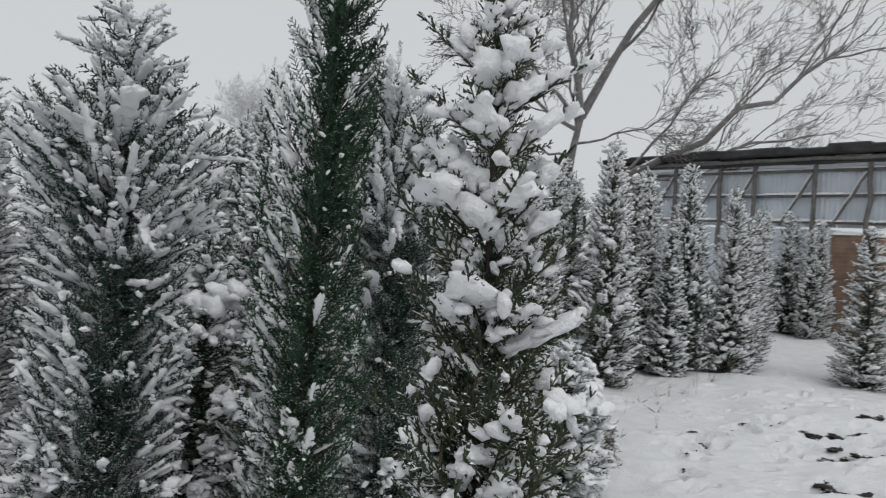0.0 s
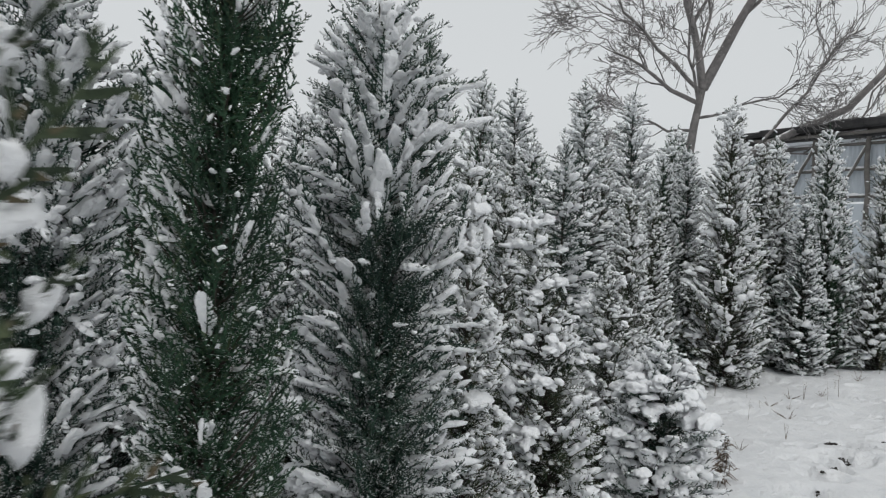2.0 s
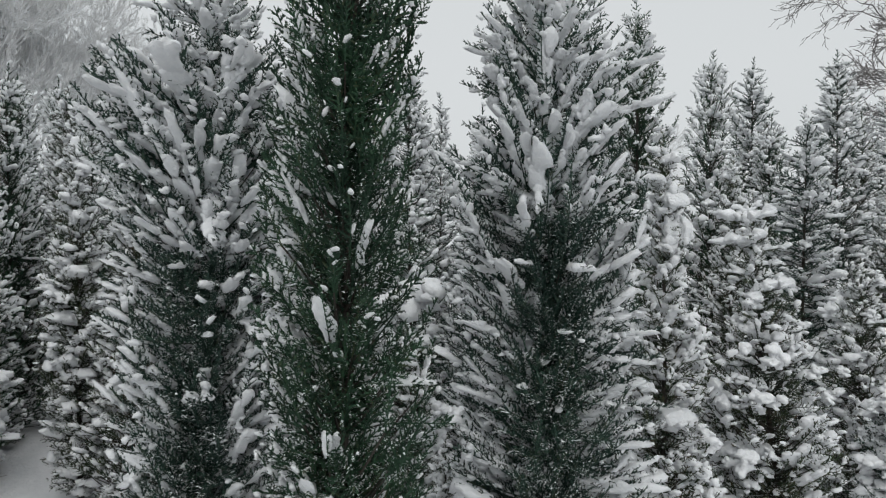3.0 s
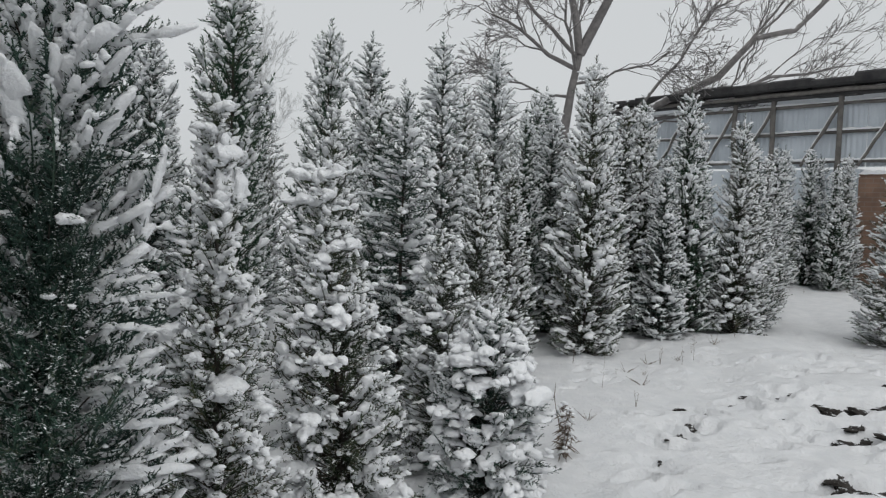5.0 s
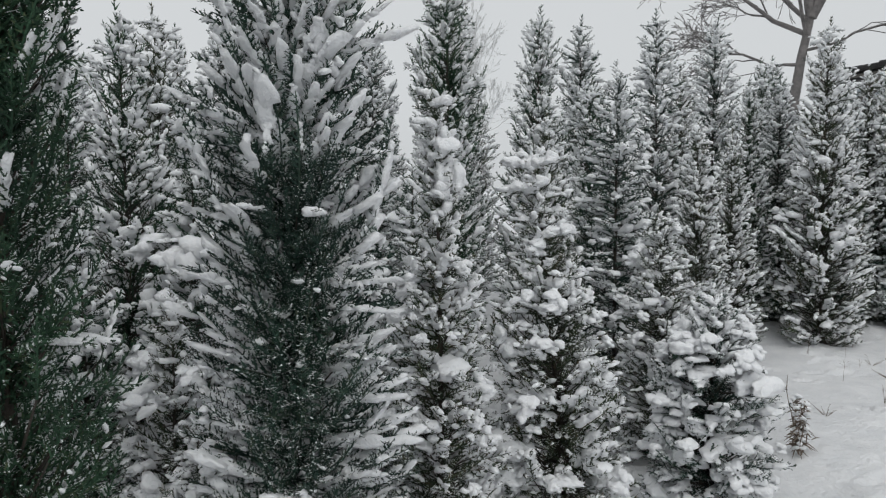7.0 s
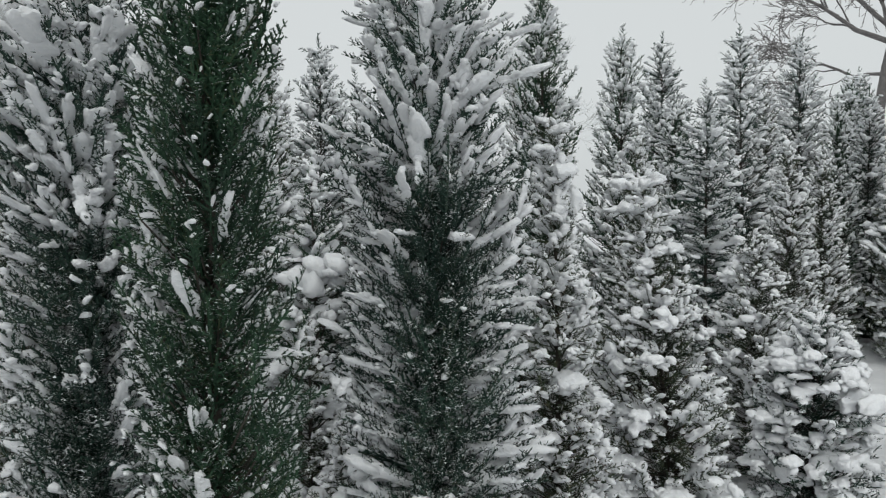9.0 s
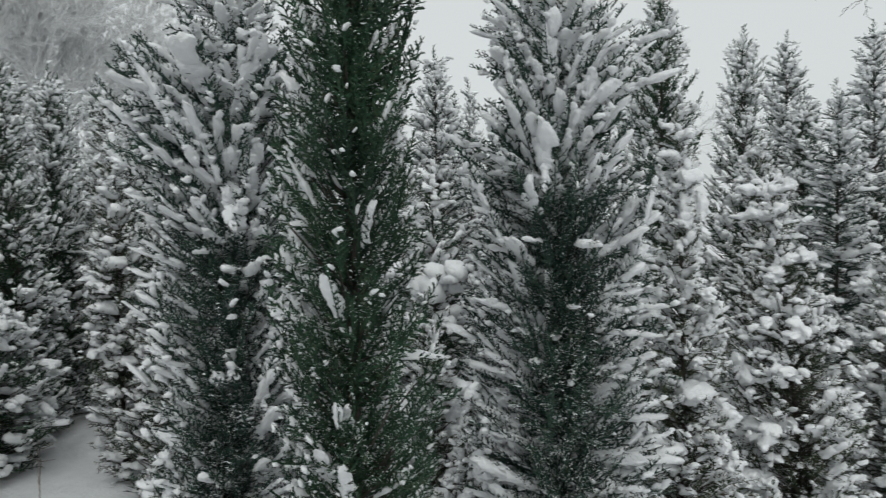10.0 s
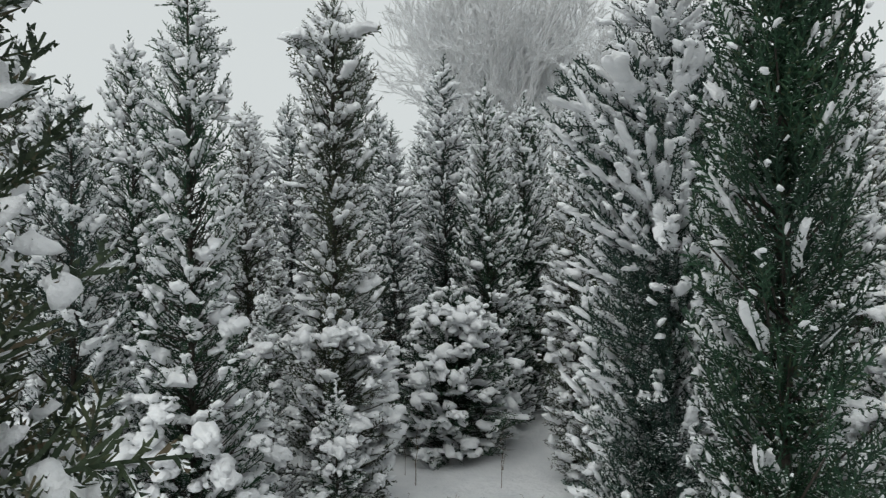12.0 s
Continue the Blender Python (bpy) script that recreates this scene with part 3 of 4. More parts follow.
# ---- bare trees behind ----
def bare_tree(name, label, base, trunk_dir, trunk_len, trunk_r, seed, material, levels=4, kids=(5, 6, 6, 5), spread=0.75, up=0.15, ratio=0.62, sides=5, droop=0.0, limbs=(), thin=0.004):
    rng = np.random.default_rng(seed)
    k = 7
    u = np.linspace(0, 1, k)
    thing = tagged(new(name), label, "bare tree")
    thing.location = base
    gen = [(np.zeros(3), unit(np.array(trunk_dir, float)), trunk_len, trunk_r)]
    out = []
    for lv in range(levels + 1):
        nxt, P, R = [], [], []
        for p, d, L, r in gen:
            side = unit(np.cross(d, rng.normal(0, 1, 3)))
            level_ = np.hypot(d[0], d[1])
            bow = side * rng.normal(0, 0.1 if lv < 2 else 0.25) + np.array([0, 0, (up if lv else 0.0) - droop * level_ * (lv > 1)])
            wave = np.sin(u * rng.uniform(4, 8) + rng.uniform(0, 6.28)) * 0.05 * L * u
            pts = p + u[:, None] * L * d + (u**2)[:, None] * L * bow + wave[:, None] * unit(np.cross(d, side)) + rng.normal(0, 0.025 * L, (k, 3)) * np.minimum(1, u * 3)[:, None] * (lv > 0)
            tip = 0.45 if lv < levels else 0.15
            P.append(pts)
            R.append(np.maximum(thin, r * (1 - (1 - tip) * u)))
            if lv < levels:
                nk = kids[min(lv, len(kids) - 1)]
                if lv == 0 and limbs:
                    for s, nd, ln, rr in limbs:
                        nxt.append((np.array([np.interp(s, u, pts[:, c]) for c in range(3)]), unit(np.array(nd, float)), ln, rr))
                    continue
                for q in range(nk):
                    s = 0.98 if q == 0 else rng.uniform(0.35 if lv else 0.55, 0.98)
                    o = np.array([np.interp(s, u, pts[:, c]) for c in range(3)])
                    dd = unit(pts[min(k - 1, int(s * (k - 1)) + 1)] - pts[max(0, int(s * (k - 1)) - 1)])
                    sd = unit(np.cross(dd, rng.normal(0, 1, 3)))
                    a = rng.uniform(0.25, 1.0) * spread * (0.5 if q == 0 else 1)
                    nd = unit(dd * np.cos(a) + sd * np.sin(a))
                    nxt.append((o, nd, L * ratio * rng.uniform(0.7, 1.15), r * (1 - (1 - tip) * s) * (rng.uniform(0.5, 0.7) if lv < 1 else rng.uniform(0.4, 0.6))))
        out.append(tubes(np.array(P), np.array(R), sides if lv < 2 else (4 if lv < 3 else 3)))
        gen = nxt
    part("trunk", mesh_arrays("trunk", *join(out[:2]), material), None, thing)
    tagged(part("twig", mesh_arrays("twig", *join(out[2:]), material), None, thing, "fine bare twigs dusted with snow"), kind="stuff")
    return thing


bare_tree("bare_tree", "tall leafless tree with spreading grey limbs behind the shed", (2.30, 15.6, 0.3), (0.04, 0, 1), 4.0, 0.14, 5, GREY_BARK, levels=5, kids=(5, 8, 6, 4, 3), spread=0.9, up=0.14, ratio=0.55, droop=0.16, thin=0.0054,
          limbs=[(1.0, (-0.04, 0.05, 1), 3.2, 0.085), (1.0, (0.52, -0.1, 0.85), 3.8, 0.10), (0.93, (-0.8, 0.1, 0.42), 1.8, 0.05), (0.80, (-0.95, 0.2, 0.12), 1.4, 0.032), (0.86, (0.95, -0.1, 0.15), 1.7, 0.03), (0.98, (-0.75, -0.2, 0.6), 2.3, 0.045), (0.97, (0.15, 0.5, 0.8), 2.4, 0.04), (0.92, (-0.2, -0.6, 0.6), 1.9, 0.035)])
bare_tree("bare_tree", "leafless tree leaning low over the shed roof", (2.7, 16.4, 0.3), (0.40, 0, 1), 3.0, 0.12, 12, GREY_BARK, levels=5, kids=(5, 9, 6, 4, 3), spread=0.8, up=0.14, ratio=0.48, droop=0.05, thin=0.0054,
          limbs=[(1.0, (0.86, -0.08, 0.45), 5.2, 0.085), (0.97, (0.92, 0.1, 0.28), 4.4, 0.05), (1.0, (0.62, 0.1, 0.7), 3.2, 0.04), (0.9, (0.95, -0.1, 0.1), 2.6, 0.025)])
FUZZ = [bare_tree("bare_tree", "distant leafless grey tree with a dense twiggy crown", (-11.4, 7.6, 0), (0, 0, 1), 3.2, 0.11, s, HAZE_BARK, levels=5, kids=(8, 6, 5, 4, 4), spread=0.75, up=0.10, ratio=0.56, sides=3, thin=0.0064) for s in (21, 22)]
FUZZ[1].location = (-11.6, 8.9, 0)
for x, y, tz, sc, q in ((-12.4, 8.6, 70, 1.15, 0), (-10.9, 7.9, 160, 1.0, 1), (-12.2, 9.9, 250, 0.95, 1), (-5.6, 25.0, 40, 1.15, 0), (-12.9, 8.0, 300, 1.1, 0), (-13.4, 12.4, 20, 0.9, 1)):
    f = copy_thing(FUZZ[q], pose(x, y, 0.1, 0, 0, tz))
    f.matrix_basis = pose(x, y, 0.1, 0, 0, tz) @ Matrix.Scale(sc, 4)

# ---- the shed ----
SHED = Matrix.Translation((6.7, 14.0, 0.42)) @ Matrix.Rotation(math.atan2(-0.75, 0.66), 4, "Z")


def box(bm, x0, x1, y0, y1, z0, z1, bev=0.0):
    r = bmesh.ops.create_cube(bm, size=1.0)
    bmesh.ops.scale(bm, vec=(x1 - x0, y1 - y0, z1 - z0), verts=r["verts"])
    bmesh.ops.translate(bm, vec=((x0 + x1) / 2, (y0 + y1) / 2, (z0 + z1) / 2), verts=r["verts"])
    if bev:
        e = list({e for v in r["verts"] for e in v.link_edges})
        bmesh.ops.bevel(bm, geom=e, offset=bev, segments=1, affect="EDGES")
    return bm


def plain_material(name, a, c, scale, rough=0.6, relief=0.003, metal=0.0):
    m, nt, b = mat_new(name)
    r = ramp(nt, noise_tex(nt, scale, 5, 0.6), [(0.3, a), (0.7, c)])
    nt.links.new(r.outputs[0], b.inputs["Base Color"])
    b.inputs["Roughness"].default_value, b.inputs["Metallic"].default_value = rough, metal
    bump(nt, b, noise_tex(nt, scale * 6, 3), relief, 0.5)
    return m


SHEET = plain_material("grey_blue_sheet", (0.50, 0.55, 0.60), (0.63, 0.68, 0.73), 1.5, 0.5)
POST = plain_material("weathered_post", (0.10, 0.095, 0.09), (0.20, 0.185, 0.17), 9.0, 0.8)
THATCH = plain_material("dark_roof_felt", (0.018, 0.018, 0.02), (0.06, 0.058, 0.058), 4.0, 0.9, 0.02)

def brick_material():
    m, nt, b = mat_new("brown_brick")
    tc = nt.nodes.new("ShaderNodeTexCoord")
    mp = nt.nodes.new("ShaderNodeMapping")
    mp.inputs["Rotation"].default_value = (radians(90), 0, 0)
    br = node(nt, "ShaderNodeTexBrick", Scale=1.0, Mortar_Size=0.009, Bias=-0.2)
    br.inputs["Brick Width"].default_value, br.inputs["Row Height"].default_value = 0.23, 0.075
    br.inputs["Color1"].default_value, br.inputs["Color2"].default_value, br.inputs["Mortar"].default_value = (0.29, 0.185, 0.135, 1), (0.25, 0.155, 0.115, 1), (0.28, 0.21, 0.17, 1)
    nt.links.new(tc.outputs["Object"], mp.inputs[0])
    nt.links.new(mp.outputs[0], br.inputs["Vector"])
    st = ramp(nt, noise_tex(nt, 3.0, 4), [(0.3, (0.7, 0.7, 0.7)), (0.7, (1.15, 1.12, 1.1))])
    nt.links.new(mix_rgb(nt, 1.0, br.outputs["Color"], st.outputs[0], "MULTIPLY"), b.inputs["Base Color"])
    b.inputs["Roughness"].default_value = 0.9
    bump(nt, b, noise_tex(nt, 40.0, 3), 0.004, 0.5)
    return m


BRICK = brick_material()


def stick(a, c, r, sides=8, seed=0, k=6, wob=0.01):
    """A round pole from a to c, slightly crooked."""
    rng = np.random.default_rng(seed)
    a, c = np.array(a, float), np.array(c, float)
    u = np.linspace(0, 1, k)[:, None]
    p = a + (c - a) * u + rng.normal(0, wob, (k, 3)) * (u > 0) * (u < 1)
    return tubes(p[None], (r * (1 + rng.normal(0, 0.06, k)))[None], sides)


def ridge(x0, x1, y, z, w, hgt, seed, step=0.05, depth=0.0):
    """A rounded, uneven strip of snow along x."""
    n = max(3, int((x1 - x0) / step))
    xs = np.linspace(x0, x1, n)
    rng = np.random.default_rng(seed)
    hh = hgt * (0.75 + 0.25 * np.sin(xs * 3.1 + seed) + rng.normal(0, 0.16, n)).clip(0.15)
    hh[0] = hh[-1] = 0.004
    a = np.linspace(-0.15, np.pi + 0.15, 8)
    P = np.stack([np.broadcast_to(xs[:, None], (n, 8)), y + np.cos(a)[None] * w * (0.9 + 0.1 * np.sin(xs * 5)[:, None]), z + depth * np.cos(a)[None] + np.sin(a)[None] * hh[:, None]], -1)
    i, j = np.meshgrid(np.arange(n - 1), np.arange(7), indexing="ij")
    q = (i * 8 + j).ravel()
    return P.reshape(-1, 3), np.concatenate([np.stack([q, q + 8, q + 9], 1), np.stack([q, q + 9, q + 1], 1)])


def corrugated(x0, x1, y, z0, z1, pitch=0.09, amp=0.008, thick=0.012):
    xs = np.arange(x0, x1 + 1e-6, pitch / 4)
    yy = y + amp * np.sin(2 * np.pi * (xs - x0) / pitch)
    bm = bmesh.new()
    rows = [[bm.verts.new((x, q + t, z)) for x, q in zip(xs, yy)] for t, z in ((0, z0), (0, z1), (thick, z1), (thick, z0))]
    for r0, r1 in zip(rows, rows[1:] + rows[:1]):
        for i in range(len(xs) - 1):
            bm.faces.new((r0[i], r0[i + 1], r1[i + 1], r1[i]))
    for i in (0, -1):
        bm.faces.new([r[i] for r in rows])
    bmesh.ops.recalc_face_normals(bm, faces=bm.faces)
    return bm


shed = tagged(new("shed"), "long low shed with grey sheet walls and snowy rails", "shed")
shed.matrix_basis = SHED
X0, X1 = -4.6, 11.4
for k in range(16):
    part("sheet", corrugated(X0 + k, X0 + k + 0.995, 0.10 + 0.006 * (k % 2), 1.84, 2.93), SHEET, shed)
posts = [-1.85, -1.14, 0.0, 0.93] + [-1.85 - 1.02 * q for q in range(1, 3)] + [0.93 + 1.06 * q for q in range(1, 9)]
for q, px in enumerate(posts):
    part("post", mesh_arrays("post", *stick((px, 0.0, 1.3), (px + 0.02, -0.02, 3.02), 0.045, 8, q), POST), None, shed)
    brace = part("brace", mesh_arrays("brace", *stick((px, -0.05, 2.82), (px - 0.62, 0.02, 1.86), 0.026, 6, q + 50), POST), None, shed)
    part("brace_snow", mesh_arrays("brace_snow", *stick((px - 0.03, -0.05, 2.83), (px - 0.6, 0.015, 1.93), 0.016, 5, q + 50), SNOW), None, brace, "snow on the brace")
for q, z in enumerate((2.42, 1.93)):
    rail = part("rail", mesh_arrays("rail", *stick((X0, 0.045, z), (X1, 0.045, z), 0.03, 6, 80 + q, 28, 0.008), POST), None, shed)
    part("rail_snow", mesh_arrays("rail_snow", *ridge(X0, X1, 0.04, z + 0.02, 0.05, 0.045, 90 + q), SNOW), None, rail, "strip of snow on the rail")
rail = part("rail", mesh_arrays("rail", *stick((X0, 0.03, 2.88), (X1, 0.03, 2.88), 0.035, 6, 83, 28, 0.008), POST), None, shed)
part("rail_snow", mesh_arrays("rail_snow", *ridge(X0, X1, 0.02, 2.90, 0.06, 0.04, 93), SNOW), None, rail, "strip of snow on the rail")
part("eave_pole", mesh_arrays("eave_pole", *stick((X0, -0.2, 3.06), (X1, -0.2, 3.06), 0.035, 6, 85, 28, 0.01), POST), None, shed)
# ragged felt along the eave, then the roof
rng_s = np.random.default_rng(9)
for k in range(23):
    xa = X0 + 0.7 * k
    bm = box(bmesh.new(), xa, xa + 0.72, -0.17, 0.10, 3.0 + rng_s.normal(0, 0.015), 3.13 + rng_s.normal(0, 0.02), 0.02)
    part("felt", bm, THATCH, shed)
    bm = box(bmesh.new(), xa, xa + 0.74, -0.30, 0.02, 3.135, 3.27 + rng_s.normal(0, 0.022), 0.03)
    part("felt", bm, THATCH, shed)
bm = bmesh.new()
vs = [bm.verts.new(p) for p in ((X0, 0.0, 3.14), (X1, 0.0, 3.14), (X1, 5.5, 2.75), (X0, 5.5, 2.75), (X0, 0.0, 3.22), (X1, 0.0, 3.22), (X1, 5.5, 2.83), (X0, 5.5, 2.83))]
for f in ((0, 3, 2, 1), (4, 5, 6, 7), (0, 1, 5, 4), (1, 2, 6, 5), (2, 3, 7, 6), (3, 0, 4, 7)):
    bm.faces.new([vs[i] for i in f])
part("roof", bm, SNOW, shed, "low roof under snow")
plinth = part("plinth", box(bmesh.new(), 0.35, X1, 0.0, 0.22, -0.5, 1.72), BRICK, shed, "brown brick lower wall")
part("plinth_snow", mesh_arrays("plinth_snow", *ridge(0.35, X1, 0.06, 1.72, 0.10, 0.06, 95), SNOW), None, plinth, "snow along the top of the wall")
part("lower_wall", box(bmesh.new(), X0, 0.345, 0.02, 0.2, -0.5, 1.80), SHEET, shed)

# ---- the conifers, nearest first ----
def near(name, label, x, y, **kw):
    return place(cypress(name, label, **kw), x, y, gz(x, y))


OPEN_TWIGS = [(1.795, 165, 60, 0.1, 0.9), (1.77, 15, 58, 0.11, 0.98), (1.74, 250, 45, 0.09, 1.07), (1.7, 172, 40, 0.13, 1.11), (1.665, 8, 32, 0.14, 1.23), (1.69, 300, 38, 0.1, 1.15), (1.625, 195, 36, 0.14, 1.19), (1.6, 350, 40, 0.13, 1.07), (1.61, 250, 38, 0.13, 1.23), (1.58, 90, 38, 0.12, 1.07), (1.555, 168, 42, 0.16, 1.11), (1.54, 25, 40, 0.15, 1.07), (1.53, 285, 30, 0.13, 1.23), (1.51, 215, 36, 0.15, 1.19), (1.49, 335, 34, 0.14, 1.15), (1.47, 130, 40, 0.15, 0.98), (1.45, 180, 46, 0.18, 0.9), (1.435, 5, 42, 0.17, 0.98), (1.42, 255, 28, 0.14, 1.31), (1.41, 310, 24, 0.14, 1.23), (1.39, 205, 40, 0.15, 1.07), (1.38, 60, 38, 0.15, 0.98), (1.37, 345, 30, 0.16, 1.23), (1.35, 175, 48, 0.18, 0.66), (1.64, 60, 45, 0.11, 0.98), (1.5, 45, 40, 0.13, 0.98)]
near("cypress_tree", "slim young cypress with thick pillows of snow on open twigs", 0.046, 0.885, height=1.86, prof=[(0, 0.09), (0.5, 0.12), (1.0, 0.13), (1.38, 0.12), (1.45, 0.03), (1.7, 0.015), (1.86, 0.005)], seed=11, material=OLIVE,
     n=400, length=(0.12, 0.17), elev=(25, 38, 46, 50), snow=0.22, pad=0.95, flecks=2, fleck=0.009, inner=1.1, lod=0, slev=3, pieces=220, zones=[(0.1, 1.2, 0.10, 280, 55)], roll=45, trunk_r=0.0042, bent=0.1, even=0.5, broad=1.05, plump=0.72, heaps=12, heap=0.016, heap_z=(0.3, 0.80),
     extra=[(z, a, e, l, w * (1.12 if z > 1.5 else 0.88)) for z, a, e, l, w in OPEN_TWIGS] + [(z - 0.012, a + 30 - 60 * (q % 2), e + 8, 0.8 * l, 0.0) for q, (z, a, e, l, w) in enumerate(OPEN_TWIGS) if z < 1.56])
near("cypress_tree", "tall dark green cypress with little snow on it", -0.38, 2.085, height=2.78, prof=[(0, 0.15), (0.6, 0.18), (1.1, 0.175), (1.5, 0.15), (1.9, 0.125), (2.3, 0.105), (2.6, 0.06), (2.78, 0.01)], seed=23, material=GREEN,
     n=600, length=(0.11, 0.17), elev=(28, 45, 56, 62), snow=0.78, pad=0.66, flecks=5, fleck=0.0058, inner=0.7, lod=0, broad=0.95, dense=[(0.2, 2.4, 300, 70, 400)], slev=2, pieces=300, roll=50, lean=(0.08, -0.12), bent=0.06, heaps=26, heap=0.016, heap_z=(0.05, 0.32), zones=[(0.95, 2.8, 0.18, 300, 56), (0.0, 0.95, 0.16, 300, 60), (0.0, 2.8, 0.3, 20, 50)],
     extra=[(1.0 + 0.055 * k, 185 + (k * 47) % 50 - 25, 58, 0.19, 0.95, 0.07) for k in range(13)] + [(1.45 + 0.05 * k, 5 + (k * 31) % 40 - 20, 60, 0.18, 0.7, 0.06) for k in range(8)] + [(1.21, 300, 18, 0.12, 0.7, 0.10), (1.34, 268, 20, 0.12, 0.75, 0.10), (1.29, 318, 20, 0.10, 0.65, 0.11)])
near("cypress_tree", "blue-green cypress with snow in comb-like sprays", -0.20, 2.70, height=2.16, prof=[(0, 0.20), (0.5, 0.26), (0.9, 0.25), (1.3, 0.23), (1.6, 0.25), (1.85, 0.22), (2.0, 0.15), (2.1, 0.07), (2.16, 0.01)], seed=37, material=BLUE,
     n=620, length=(0.22, 0.31), elev=(10, 22, 30, 38, 44), snow=0.92, pad=0.56, flecks=5, fleck=0.009, inner=0.32, broad=1.0, patch=0.15, lod=3, dense=[(0.4, 1.5, 299, 40, 330)], chain=4, slev=2, pieces=300, roll=40, bent=0.08, heaps=50, heap=0.022, heap_z=(0.05, 0.5), zones=[(0.7, 1.50, 0.03, 299, 46), (0.2, 0.75, 0.4, 299, 60)],
     extra=[(1.78, 5, 12, 0.27, 1.5, 0.03), (1.66, 10, 16, 0.26, 1.2, 0.03), (1.56, 285, -60, 0.12, 1.3, 0.15), (1.535, 308, -55, 0.07, 1.2, 0.15), (1.62, 278, 40, 0.10, 1.2, 0.12), (1.60, 318, 50, 0.09, 1.2, 0.13), (1.33, 275, 8, 0.12, 1.2, 0.15), (1.33, 310, 4, 0.13, 1.3, 0.15), (1.17, 300, 10, 0.11, 1.2, 0.17), (1.16, 350, 8, 0.22, 1.0, 0.10), (1.02, 345, 2, 0.22, 0.95, 0.12), (1.12, 340, 4, 0.25, 1.0, 0.08)])
near("cypress_tree", "broad snowy cypress with a pointed open crown", -1.03, 2.42, height=2.32, prof=[(0, 0.22), (0.6, 0.26), (1.2, 0.24), (1.5, 0.24), (1.7, 0.32), (1.88, 0.32), (1.96, 0.23), (2.03, 0.14), (2.12, 0.09), (2.24, 0.04), (2.32, 0.01)], seed=41, material=BLUE,
     n=680, length=(0.25, 0.36), elev=(18, 29, 36, 38, 42), snow=0.97, pad=0.5, flecks=6, fleck=0.010, inner=0.2, broad=1.05, patch=0.15, lod=3, dense=[(0.5, 1.5, 302, 42, 330)], chain=4, slev=2, pieces=260, roll=40, bent=0.06, heaps=40, heap=0.020, heap_z=(0.05, 0.5), zones=[(0.6, 1.45, 0.12, 300, 30)],
     extra=[(1.62, 315, -45, 0.22, 1.1, 0.10), (1.30, 345, -25, 0.20, 1.0, 0.10), (1.05, 270, 20, 0.18, 1.2, 0.12)] + [(1.62 + 0.022 * k, 130 + (k * 97) % 60 + (180 if k % 2 else 0), 44, 0.33 - 0.006 * k, 0.6, 0.02) for k in range(12)])
SMALL = dict(lod=1, spread=0.38, slev=2, flecks=3, fleck=0.011, inner=0.9, bent=0.3, roll=50)
near("cypress_tree", "slim brownish cypress loaded with clumps of snow", -0.02, 3.25, height=1.74, prof=[(0, 0.17), (0.5, 0.18), (0.85, 0.16), (1.1, 0.12), (1.35, 0.085), (1.6, 0.05), (1.74, 0.01)], seed=43, material=OLIVE, n=420, length=(0.10, 0.16), elev=(15, 30, 42, 40), snow=0.42, pad=1.25, heaps=57, heap=0.022, heap_z=(0.05, 0.72), pieces=120, **SMALL,
     extra=[(1.68, 200, 25, 0.07, 1.7), (1.64, 350, 15, 0.08, 1.7), (1.58, 250, 10, 0.08, 1.5), (1.52, 180, 20, 0.08, 1.4), (1.50, 330, 10, 0.09, 1.6), (1.40, 10, 5, 0.10, 1.8), (1.38, 290, 5, 0.09, 1.7)])
near("cypress_tree", "short cypress with a round cap of snow on its tip", 0.31, 3.74, height=1.60, prof=[(0, 0.22), (0.4, 0.24), (0.8, 0.22), (1.05, 0.18), (1.2, 0.14), (1.32, 0.07), (1.5, 0.05), (1.6, 0.02)], seed=47, material=OLIVE, n=470, length=(0.10, 0.17), elev=(10, 26, 38, 35), snow=0.5, pad=1.2, heaps=65, heap=0.023, heap_z=(0.05, 0.75), lean=(-0.14, 0.02), pieces=140, **SMALL,
     extra=[(1.55, 190, 35, 0.06, 2.6), (1.55, 20, 50, 0.07, 2.2), (1.49, 195, 14, 0.13, 1.5), (1.50, 350, 20, 0.10, 1.6), (1.42, 185, 2, 0.14, 1.5), (1.40, 340, 8, 0.12, 1.3), (1.32, 190, 4, 0.14, 1.5), (1.26, 350, 12, 0.14, 1.4)])
near("cypress_tree", "low bushy cypress thick with snow", 0.80, 4.68, height=1.06, prof=[(0, 0.27), (0.3, 0.30), (0.6, 0.27), (0.85, 0.16), (1.06, 0.02)], seed=53, material=BLUE, n=340, length=(0.13, 0.2), elev=(10, 30, 55), snow=0.62, pad=1.2, heaps=59, heap=0.029, heap_z=(0.1, 0.85), pieces=100, **SMALL)
near("cypress_tree", "young cypress with level snowy sprays", 0.27, 6.0, height=2.25, prof=[(0, 0.30), (0.6, 0.32), (1.2, 0.28), (1.5, 0.26), (1.9, 0.21), (2.1, 0.09), (2.25, 0.02)], seed=59, material=BLUE, n=300, length=(0.17, 0.26), elev=(20, 18, 12, 14, 40), snow=0.85, pad=0.9, flecks=3, fleck=0.013, inner=0.9, lod=1, slev=2, roll=40, bent=0.1)
near("cypress_tree", "small snow-laden cypress in the row", 0.55, 5.3, height=1.36, prof=[(0, 0.28), (0.5, 0.28), (0.9, 0.22), (1.2, 0.12), (1.36, 0.05)], seed=61, material=OLIVE, n=300, length=(0.12, 0.2), elev=(15, 32, 40), snow=0.6, pad=1.15, heaps=31, heap=0.024, heap_z=(0.1, 0.98), **SMALL)
